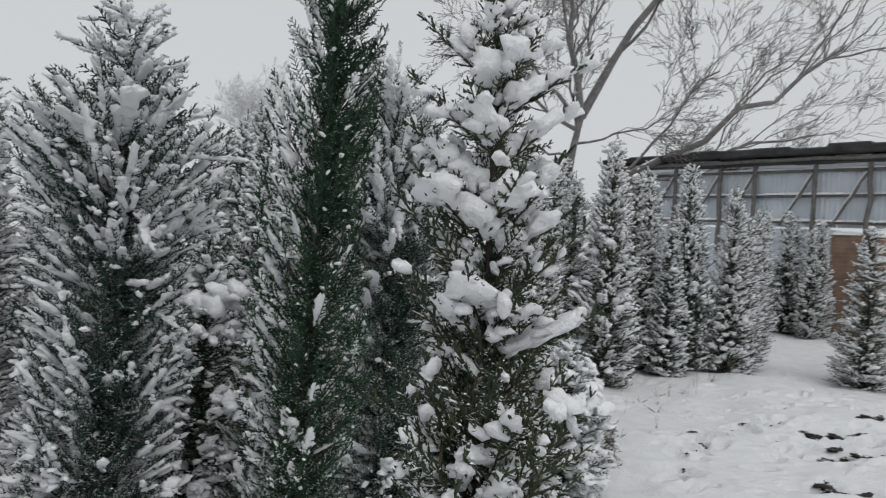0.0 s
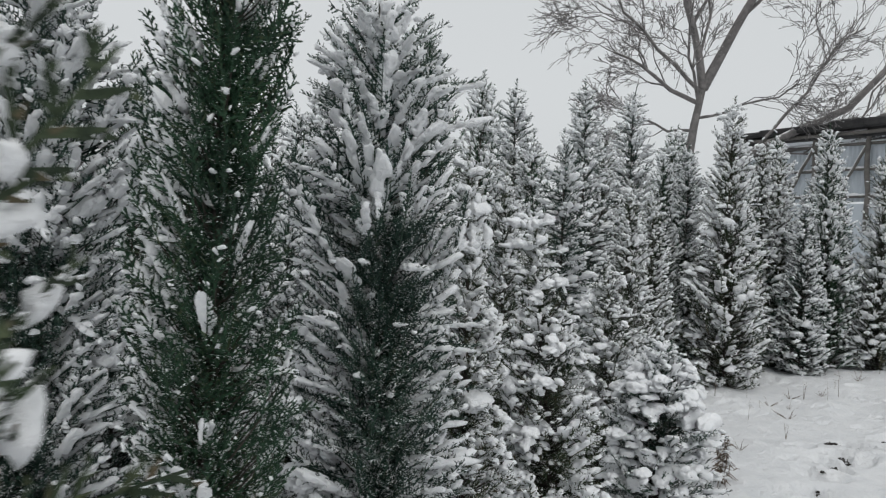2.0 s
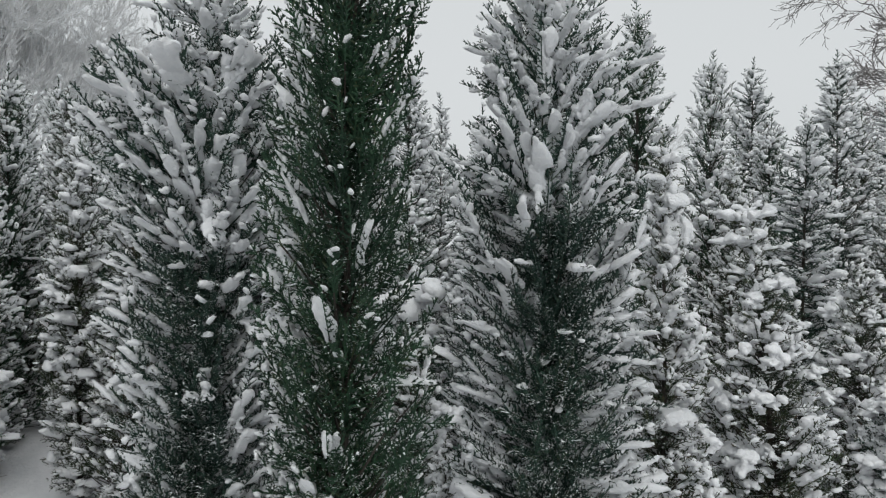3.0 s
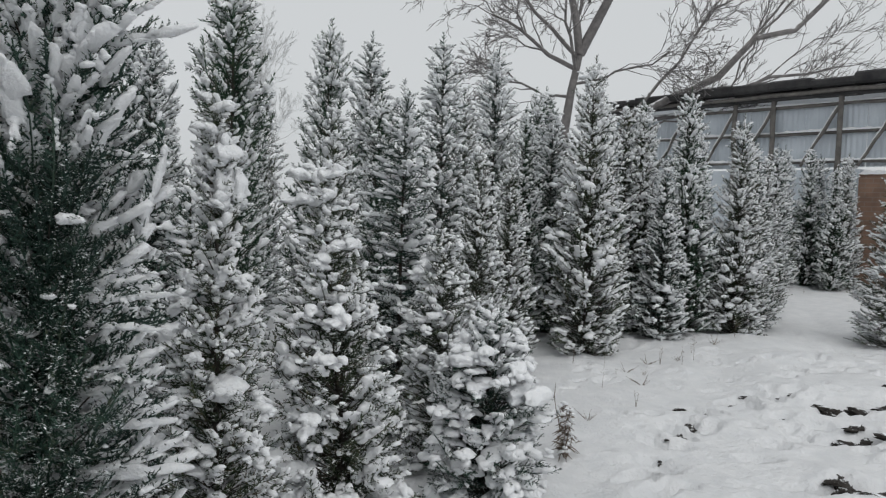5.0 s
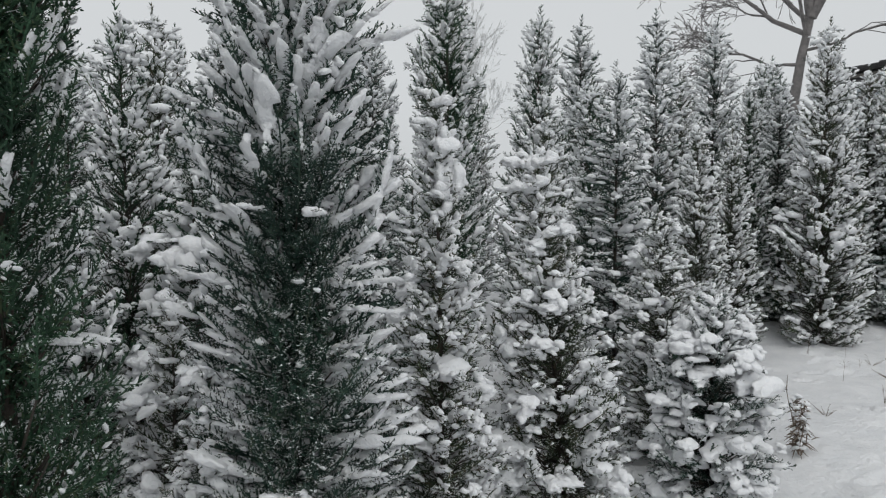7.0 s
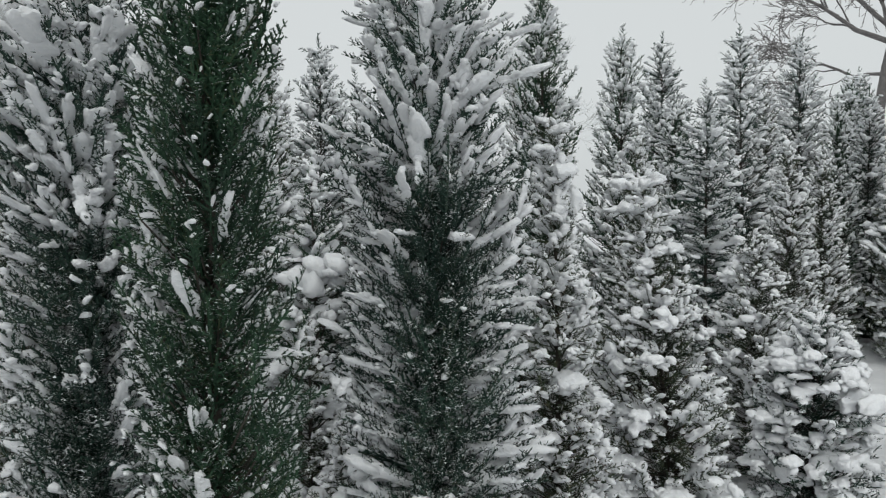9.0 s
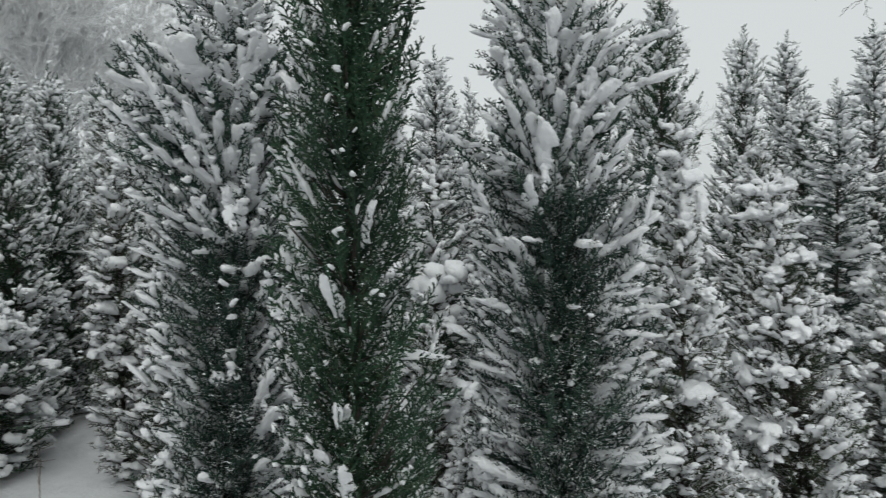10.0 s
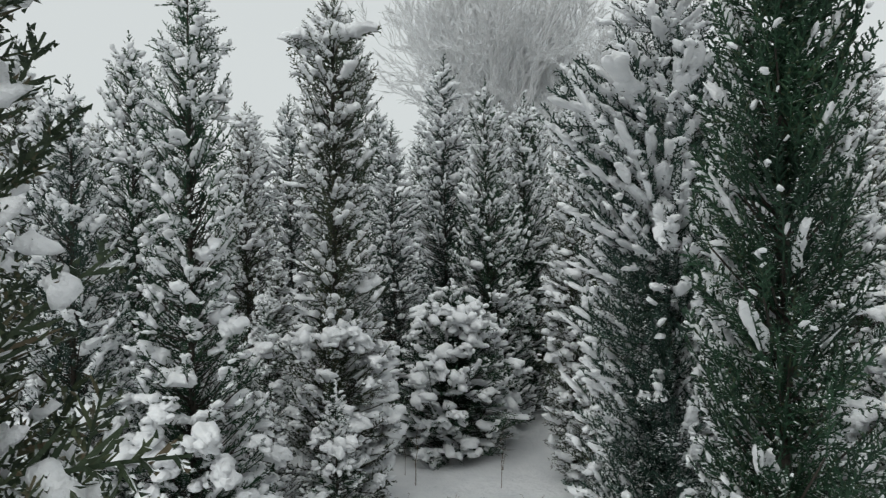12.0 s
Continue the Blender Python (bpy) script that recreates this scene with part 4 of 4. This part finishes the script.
near("cypress_tree", "dense dark cypress with snowy sprays", -0.49, 4.85, height=2.62, prof=[(0, 0.24), (0.8, 0.23), (1.5, 0.18), (2.0, 0.19), (2.3, 0.15), (2.5, 0.07), (2.62, 0.01)], seed=67, material=GREEN, n=440, length=(0.14, 0.22), elev=(20, 30, 38, 46, 46), snow=0.5, pad=0.9, flecks=3, fleck=0.011, inner=1.0, lod=1, slev=2, roll=45, bent=0.1)
# the trees across the gap in the rows
ACROSS = dict(lod=1, spread=0.38, slev=2, flecks=2, fleck=0.009, inner=1.0, bent=0.2, roll=48)
near("cypress_tree", "blue-green cypress with heavy lower snow loads", -2.45, 0.98, height=2.08, prof=[(0, 0.28), (0.6, 0.28), (1.1, 0.20), (1.5, 0.17), (1.8, 0.12), (2.08, 0.01)], seed=73, material=BLUE, n=560, length=(0.11, 0.17), elev=(15, 30, 45, 52), snow=0.42, pad=1.08, heaps=78, heap=0.024, heap_z=(0.03, 0.5), pieces=120, **ACROSS)
near("cypress_tree", "bushy cypress bowed by big pillows of snow", -2.25, 1.36, height=2.46, prof=[(0, 0.30), (0.6, 0.31), (1.0, 0.24), (1.4, 0.17), (1.9, 0.17), (2.2, 0.14), (2.46, 0.01)], seed=79, material=GREEN, n=600, length=(0.12, 0.19), elev=(12, 28, 42, 50, 52), snow=0.48, pad=1.13, heaps=85, heap=0.037, heap_z=(0.03, 0.42), pieces=140, **ACROSS)
near("cypress_tree", "tall olive cypress with a spreading top", -2.95, 2.10, height=2.72, prof=[(0, 0.26), (0.5, 0.29), (1.0, 0.26), (1.5, 0.20), (2.0, 0.20), (2.35, 0.22), (2.5, 0.16), (2.62, 0.07), (2.72, 0.01)], seed=83, material=OLIVE, n=600, length=(0.13, 0.2), elev=(12, 28, 40, 42, 40), snow=0.52, pad=1.13, heaps=72, heap=0.036, heap_z=(0.03, 0.40), pieces=120, **ACROSS,
     extra=[(2.40, 215, 12, 0.30, 1.4), (2.42, 45, 10, 0.26, 1.4), (2.33, 225, 24, 0.28, 1.2), (1.72, 235, 10, 0.2, 1.5, 0.12)])
near("cypress_tree", "slim dark cypress column flecked with snow", -3.65, 2.42, height=2.85, prof=[(0, 0.20), (1.0, 0.20), (1.8, 0.18), (2.4, 0.16), (2.65, 0.10), (2.85, 0.01)], seed=89, material=GREEN, n=460, length=(0.12, 0.19), elev=(25, 40, 52), snow=0.47, pad=0.97, **ACROSS)
near("cypress_tree", "small leaning cypress beside the bare patch", -3.2, 3.66, height=2.0, prof=[(0, 0.12), (0.4, 0.20), (0.9, 0.22), (1.4, 0.17), (1.8, 0.09), (2.0, 0.01)], seed=97, material=OLIVE, n=360, length=(0.12, 0.2), elev=(15, 32, 44), snow=0.62, pad=1.19, heaps=23, heap=0.024, heap_z=(0.2, 0.95), **ACROSS)

# ---- the rows further off ----
KINDS = []
for q in range(9):
    KINDS.append(cypress("cypress_tree", ("snow-dusted young cypress in the nursery row", "grey-green cypress with snow on every spray", "olive cypress flecked with snow")[q % 3], height=2.4,
                         prof=[(0, (0.30, 0.27, 0.31)[q % 3]), (0.35, (0.39, 0.33, 0.37)[q % 3]), (0.9, 0.34 - 0.03 * (q % 2)), (1.5, 0.24), (1.9, (0.19, 0.15, 0.18)[q % 3]), (2.15, 0.15), (2.3, 0.09), (2.4, 0.01)], seed=100 + q, material=(BLUE, GREEN, OLIVE)[q % 3],
                         n=430, length=(0.13, 0.22), elev=((22, 30, 34, 34, 44), (28, 42, 50, 52), (24, 36, 42, 44))[q % 3], snow=(0.9, 0.68, 0.78)[q % 3], pad=(1.14, 1.05, 1.2)[q % 3], flecks=3, fleck=0.013, inner=1.1, fill=160, lod=2, slev=1, trunk_r=0.003, spread=0.4, roll=55, bent=0.15))
for q in range(3):
    KINDS.append(cypress("cypress_tree", "young nursery cypress grey with snow", height=2.4, prof=[(0, 0.25), (0.4, 0.32), (1.0, 0.28), (1.6, 0.2), (2.1, 0.09), (2.4, 0.01)], seed=140 + q, material=(BLUE, GREEN, OLIVE)[q], n=240, length=(0.13, 0.21), elev=(20, 32, 42), snow=0.8, pad=1.1,
                         flecks=2, fleck=0.017, inner=0.8, fill=160, lod=2, slev=1, roll=45, bent=0.15))
for q in range(3):
    KINDS.append(cypress("cypress_sapling", ("low snow-laden cypress sapling", "dark little cypress with pillows of snow", "short cypress bent under snow")[q], height=1.3, prof=[(0, 0.19), (0.35, (0.22, 0.25, 0.23)[q]), (0.75, 0.19), (1.05, 0.10), (1.3, 0.015)], seed=150 + q, material=(OLIVE, GREEN, BLUE)[q],
                         n=260, length=(0.10, 0.17), elev=(12, 28, 45), snow=0.5, pad=1.2, heaps=34, heap=0.033, heap_z=(0.05, 0.8), **SMALL))
used = set()


def row_tree(kind, x, y, h, turn=None, wide=1.0):
    src, tall = KINDS[kind], 1.3 if kind > 11 else 2.4
    m = pose(x, y, gz(x, y), 0, 0, RNG.uniform(0, 360) if turn is None else turn) @ Matrix.Diagonal((h / tall * wide, h / tall * wide, h / tall, 1))
    if kind in used:
        t = copy_thing(src, m)
        t.matrix_basis = m
    else:
        used.add(kind)
        src.matrix_basis = m
        t = src
    return tagged(t, group="nursery conifers")


ROW = [  # kind, x, y, height
    (4, -0.48, 7.46, 2.9), (3, -0.26, 8.35, 2.92), (0, 0.43, 8.0, 2.88), (6, 0.92, 9.0, 2.85), (1, 1.36, 9.3, 2.5), (2, 1.78, 8.2, 2.72), (5, 2.3, 9.3, 2.42),
    (7, 2.98, 9.3, 2.56), (8, 3.5, 9.25, 2.3), (0, 5.7, 13.6, 2.2), (3, 6.3, 13.7, 2.1), (6, 6.9, 13.9, 2.1),
    (3, -1.62, 6.6, 2.6), (2, -2.16, 4.79, 2.5), (1, -1.65, 3.87, 2.3), (0, -2.16, 5.43, 2.6), (4, -1.81, 9.9, 2.4),
    (7, -4.3, 1.31, 2.75),
    (0, -6.5, 2.46, 2.7), (3, -6.4, 2.8, 2.8), (6, -5.3, 3.83, 3.0), (1, -4.7, 3.92, 2.7), (4, -5.0, 4.45, 2.7), (2, -4.0, 0.72, 2.6),
    (5, 4.2, 10.4, 1.95), (1, -0.9, 5.9, 2.3), (4, 0.0, 6.9, 2.3), (7, -1.2, 4.9, 2.0), (3, -0.75, 3.5, 1.6), (6, -1.45, 3.0, 1.7), (8, 1.0, 7.4, 1.8),
    (1, 1.55, 10.2, 2.6), (4, 2.75, 10.6, 2.6), (2, 2.5, 9.3, 2.4), (5, 3.35, 10.6, 2.6), (7, 1.2, 8.6, 2.2), (0, 2.05, 9.1, 2.45), (6, 4.4, 11.4, 2.2), (3, 5.1, 12.4, 2.15), (1, 6.0, 13.4, 2.2), (8, 5.4, 13.0, 2.0), (2, 6.5, 13.2, 2.1), (4, 6.2, 12.9, 1.9),
    (2, 2.6, 9.9, 2.2), (4, 3.25, 9.9, 2.15), (1, 3.9, 10.2, 2.0), (7, 2.05, 9.9, 2.3), (0, 1.5, 8.9, 2.3), (3, 3.8, 9.6, 1.85), (6, 2.65, 8.95, 1.9), (8, 0.62, 8.7, 2.4), (5, -0.1, 7.9, 2.3), (2, -7.4, 5.6, 3.1), (4, -6.7, 6.1, 3.0),
    (5, -3.35, 2.05, 1.0), (2, -3.1, 1.5, 1.5), (7, -4.6, 2.6, 1.8), (0, -3.0, 0.9, 2.2), (3, -4.9, 3.2, 2.4), (4, -7.0, 4.6, 2.8), (3, -1.0, 4.2, 1.9), (6, -1.5, 5.6, 2.3), (2, -0.1, 5.5, 1.9), (5, 0.75, 6.5, 1.9), (7, -7.6, 3.4, 2.8), (1, -6.0, 5.2, 2.8), (5, -5.6, 5.4, 2.7), (8, -6.8, 1.2, 2.6), (3, -5.6, 1.6, 2.6), (2, -5.4, 2.2, 2.5), (6, -6.2, 3.6, 2.7), (0, -5.9, 4.3, 2.7), (1, -5.2, 0.3, 2.5), (4, -8.4, 5.0, 2.8), (7, -4.4, 4.7, 2.4), (2, -3.6, 4.6, 2.3), (5, -2.8, 3.7, 2.1), (0, -3.0, 5.0, 2.5),
]
SAPLINGS = [(12, -0.72, 2.95, 1.15), (13, -0.62, 3.6, 1.5), (14, -1.35, 3.3, 1.4), (12, -0.48, 2.72, 0.9), (14, -0.35, 3.95, 1.5), (13, -1.1, 3.6, 1.7), (13, -0.85, 4.3, 1.6),
            (13, -3.3, 1.75, 0.95), (12, -2.75, 1.75, 0.8), (14, -3.2, 1.2, 1.2), (12, -2.0, 1.0, 0.85), (13, -3.9, 2.0, 1.25), (14, -4.5, 2.75, 1.1), (12, -5.1, 3.5, 1.3), (13, -4.7, 4.1, 1.3), (14, -3.6, 4.25, 1.2), (13, -2.5, 1.95, 0.9), (12, -4.9, 2.3, 1.4), (14, -5.4, 3.0, 1.4), (12, -2.75, 0.75, 1.0)]
for kd, x, y, h in ROW + SAPLINGS:
    row_tree(kd, x, y, h)
near("cypress_bush", "low round cypress bush under thick snow", -4.2, 3.35, height=1.25, prof=[(0, 0.38), (0.35, 0.47), (0.7, 0.43), (1.0, 0.28), (1.25, 0.05)], seed=71, material=GREEN, n=420, length=(0.16, 0.26), elev=(5, 28, 55), snow=0.5, pad=1.1, heaps=80, heap=0.05, heap_z=(0.08, 0.9), lod=1, slev=2, flecks=2, fleck=0.012, inner=1.2, bent=0.3, roll=50)
row_tree(5, 5.0, 8.95, 1.95, wide=1.45)
# deeper rows
for r in range(5):
    for c in range(9):
        x, y = -8.2 + 0.95 * c + RNG.normal(0, 0.12), 5.4 + 1.15 * r + RNG.normal(0, 0.15) + 0.0 * c
        if x > -1.2 + 0.3 * r and y < 10.5:
            continue
        row_tree(int(RNG.integers(9, 12)), x, y, RNG.uniform(2.1, 2.8))

# ---- weeds and clods in the snow ----
SOIL = bark_material("dark_soil", (0.012, 0.010, 0.009), (0.038, 0.031, 0.026), 0.22, 30.0)
STRAW = plain_material("dry_weed", (0.10, 0.075, 0.055), (0.22, 0.17, 0.13), 25.0, 0.9)


def weed(height, stems, seed, leaves=0, spread=0.35, label="dry brown weed standing in the snow"):
    rng = np.random.default_rng(seed)
    thing = tagged(new("dry_weed"), label, "weed", "weeds in the snow")
    k = 6
    u = np.linspace(0, 1, k)
    P, R = [], []
    for q in range(stems):
        a, tl, hh = rng.uniform(0, 6.28), rng.uniform(0.0, spread), height * (1.0 if q == 0 else rng.uniform(0.4, 0.9))
        x = np.outer(u, [np.cos(a) * tl * hh, np.sin(a) * tl * hh, hh]) + rng.normal(0, 0.02 * hh, (k, 3)) * u[:, None]
        P.append(x)
        R.append(np.linspace(0.004, 0.0015, k))
        for z in range(3):
            s0 = x[rng.integers(2, k)]
            dv = unit(rng.normal(0, 1, 3) + np.array([0, 0, 0.7])) * hh * 0.22
            P.append(s0 + u[:, None] * dv)
            R.append(np.linspace(0.0022, 0.001, k))
    P, R = np.array(P), np.array(R)
    part("stem", mesh_arrays("stem", *tubes(P, R, 4), STRAW), None, thing)
    if leaves:
        z = rng.uniform(0.1, 0.85, leaves)
        base = np.stack([rng.normal(0, 0.02, leaves), rng.normal(0, 0.02, leaves), z * height], 1)
        dv = unit(np.stack([rng.normal(0, 1, leaves), rng.normal(0, 1, leaves), rng.uniform(-0.9, 0.6, leaves)], 1))
        tagged(part("leaf", mesh_arrays("leaf", *shoots(base, dv, height * rng.uniform(0.12, 0.26, leaves) * (1.2 - z), np.full(leaves, 0.0035), np.full(leaves, -0.3)), STRAW), None, thing, "withered brown leaves"), kind="stuff")
        c = base[::3] + dv[::3] * 0.02 + np.array([0, 0, 0.015])
        m = len(c)
        e = np.eye(3)
        tagged(part("snow", mesh_arrays("snow", *pads(c, np.tile(e[0], (m, 1)) * 0.02, np.tile(e[1], (m, 1)) * 0.018, np.tile(e[2], (m, 1)) * 0.012, 1, rng), SNOW), None, thing), kind="stuff")
    return thing


place(weed(0.36, 3, 1, 150, 0.2, "withered bushy weed with snow on its leaves"), 1.27, 5.45, gz(1.27, 5.45))
WEEDS = [weed(0.30, 3, 2), weed(0.20, 8, 3, 0, 1.9, "tangle of dry brown weed stems on the snow"), weed(0.45, 1, 4, 0, 0.1)]
for q, (x, y) in enumerate(((1.95, 7.5), (2.3, 7.9), (2.55, 7.7), (5.5, 12.2), (2.1, 7.2), (1.75, 7.0), (2.8, 8.3), (3.1, 8.6), (1.5, 6.1), (-3.65, 3.42), (-3.3, 2.9), (-3.9, 2.85), (-3.0, 3.2), (-2.7, 2.9), (3.4, 8.9), (1.9, 6.5), (2.0, 8.15), (2.75, 8.05), (1.62, 7.7), (2.2, 7.55), (-3.31, 3.21), (-2.95, 2.62), (-3.35, 2.6), (-3.05, 2.95), (-3.69, 2.83), (2.05, 7.6), (1.9, 7.75), (2.4, 7.85), (2.6, 8.0))):
    m = pose(x, y, gz(x, y), 0, 0, 77 * q) @ Matrix.Scale(0.85 if q in (20, 24) else 0.25 + 0.35 * ((q * 37) % 10) / 10, 4)
    if q < 3:
        WEEDS[q].matrix_basis = m
    else:
        copy_thing(WEEDS[2 if q in (20, 24) else q % 3 if q % 4 else 1], m).matrix_basis = m


def clod(seed):
    V, T = lump(3, seed + 40)
    V = V * (1 + 0.2 * np.sin(V[:, [1]] * 9 + seed) * np.sin(V[:, [0]] * 7 + 2 * seed) + 0.2 * np.sin(V[:, [2]] * 13 + V[:, [0]] * 11))
    return mesh_arrays("soil_clod", V * np.array([1, 0.7, 0.45]), T, SOIL)


CLODS = [clod(s) for s in range(6)]
rng_c = np.random.default_rng(5)
# bare soil in the hollows: place, half length and half width of the patch, turn, size and number of clods
for x, y, ln, wd, turn, size, count in (
        (2.06, 5.97, 0.05, 0.02, 0.9, 0.036, 7), (2.19, 6.19, 0.04, 0.03, 0.9, 0.044, 9), (2.30, 6.47, 0.11, 0.015, 0.2, 0.034, 9), (2.42, 6.36, 0.08, 0.015, 2.3, 0.028, 7), (2.60, 6.68, 0.05, 0.02, 0.6, 0.040, 8), (2.76, 6.60, 0.05, 0.012, 0.1, 0.030, 5), (2.74, 6.84, 0.04, 0.01, 2.2, 0.02, 3),
        (2.94, 6.76, 0.05, 0.012, 2.2, 0.020, 3), (3.06, 6.80, 0.06, 0.012, 0.4, 0.020, 4), (3.17, 6.90, 0.05, 0.012, 0.4, 0.018, 3), (1.84, 5.50, 0.02, 0.01, 0.5, 0.020, 3), (1.95, 5.78, 0.02, 0.01, 0.5, 0.018, 3), (1.83, 5.00, 0.04, 0.012, 0.2, 0.022, 4), (2.88, 6.41, 0.03, 0.01, 0.1, 0.018, 3),
        (3.24, 6.54, 0.05, 0.02, 0.1, 0.030, 5), (3.45, 6.62, 0.20, 0.04, 0.0, 0.044, 22), (3.66, 6.66, 0.18, 0.06, 0.1, 0.046, 18), (2.96, 5.95, 0.12, 0.012, 0.1, 0.022, 7), (3.22, 6.00, 0.12, 0.06, 0.0, 0.044, 18), (3.42, 6.06, 0.16, 0.08, 0.1, 0.046, 18),
        (2.47, 5.12, 0.04, 0.012, 0.1, 0.022, 4), (2.58, 5.10, 0.05, 0.03, 0.2, 0.032, 7), (2.71, 5.17, 0.06, 0.05, 0.8, 0.040, 10), (2.86, 5.10, 0.14, 0.06, 0.1, 0.044, 18), (3.68, 7.60, 0.14, 0.02, 0.1, 0.026, 7), (4.01, 7.83, 0.14, 0.02, 0.1, 0.026, 7), (4.2, 7.0, 0.3, 0.04, 0.1, 0.036, 12), (3.6, 5.6, 0.3, 0.05, 0.1, 0.042, 14)):
    for r in range(count):
        c = tagged(new("soil_clod", CLODS[r % 6]), "dark clod of wet soil in a hollow in the snow", "clod", "clods on the trail")
        p, q, s = rng_c.uniform(-1, 1) * ln, rng_c.normal(0, 0.6) * wd, size * rng_c.uniform(0.7, 1.3) * (0.7 if count < 5 else 1.0)
        cx, cy = x + p * math.cos(turn) - q * math.sin(turn), y + 0.02 + p * math.sin(turn) + q * math.cos(turn)
        c.matrix_basis = pose(cx, cy, gz(cx, cy) + 0.3 * s, rng_c.normal(0, 12), rng_c.normal(0, 12), math.degrees(turn) + rng_c.uniform(-30, 30)) @ Matrix.Diagonal((s * rng_c.uniform(1.1, 1.9), s, s * 0.9, 1))
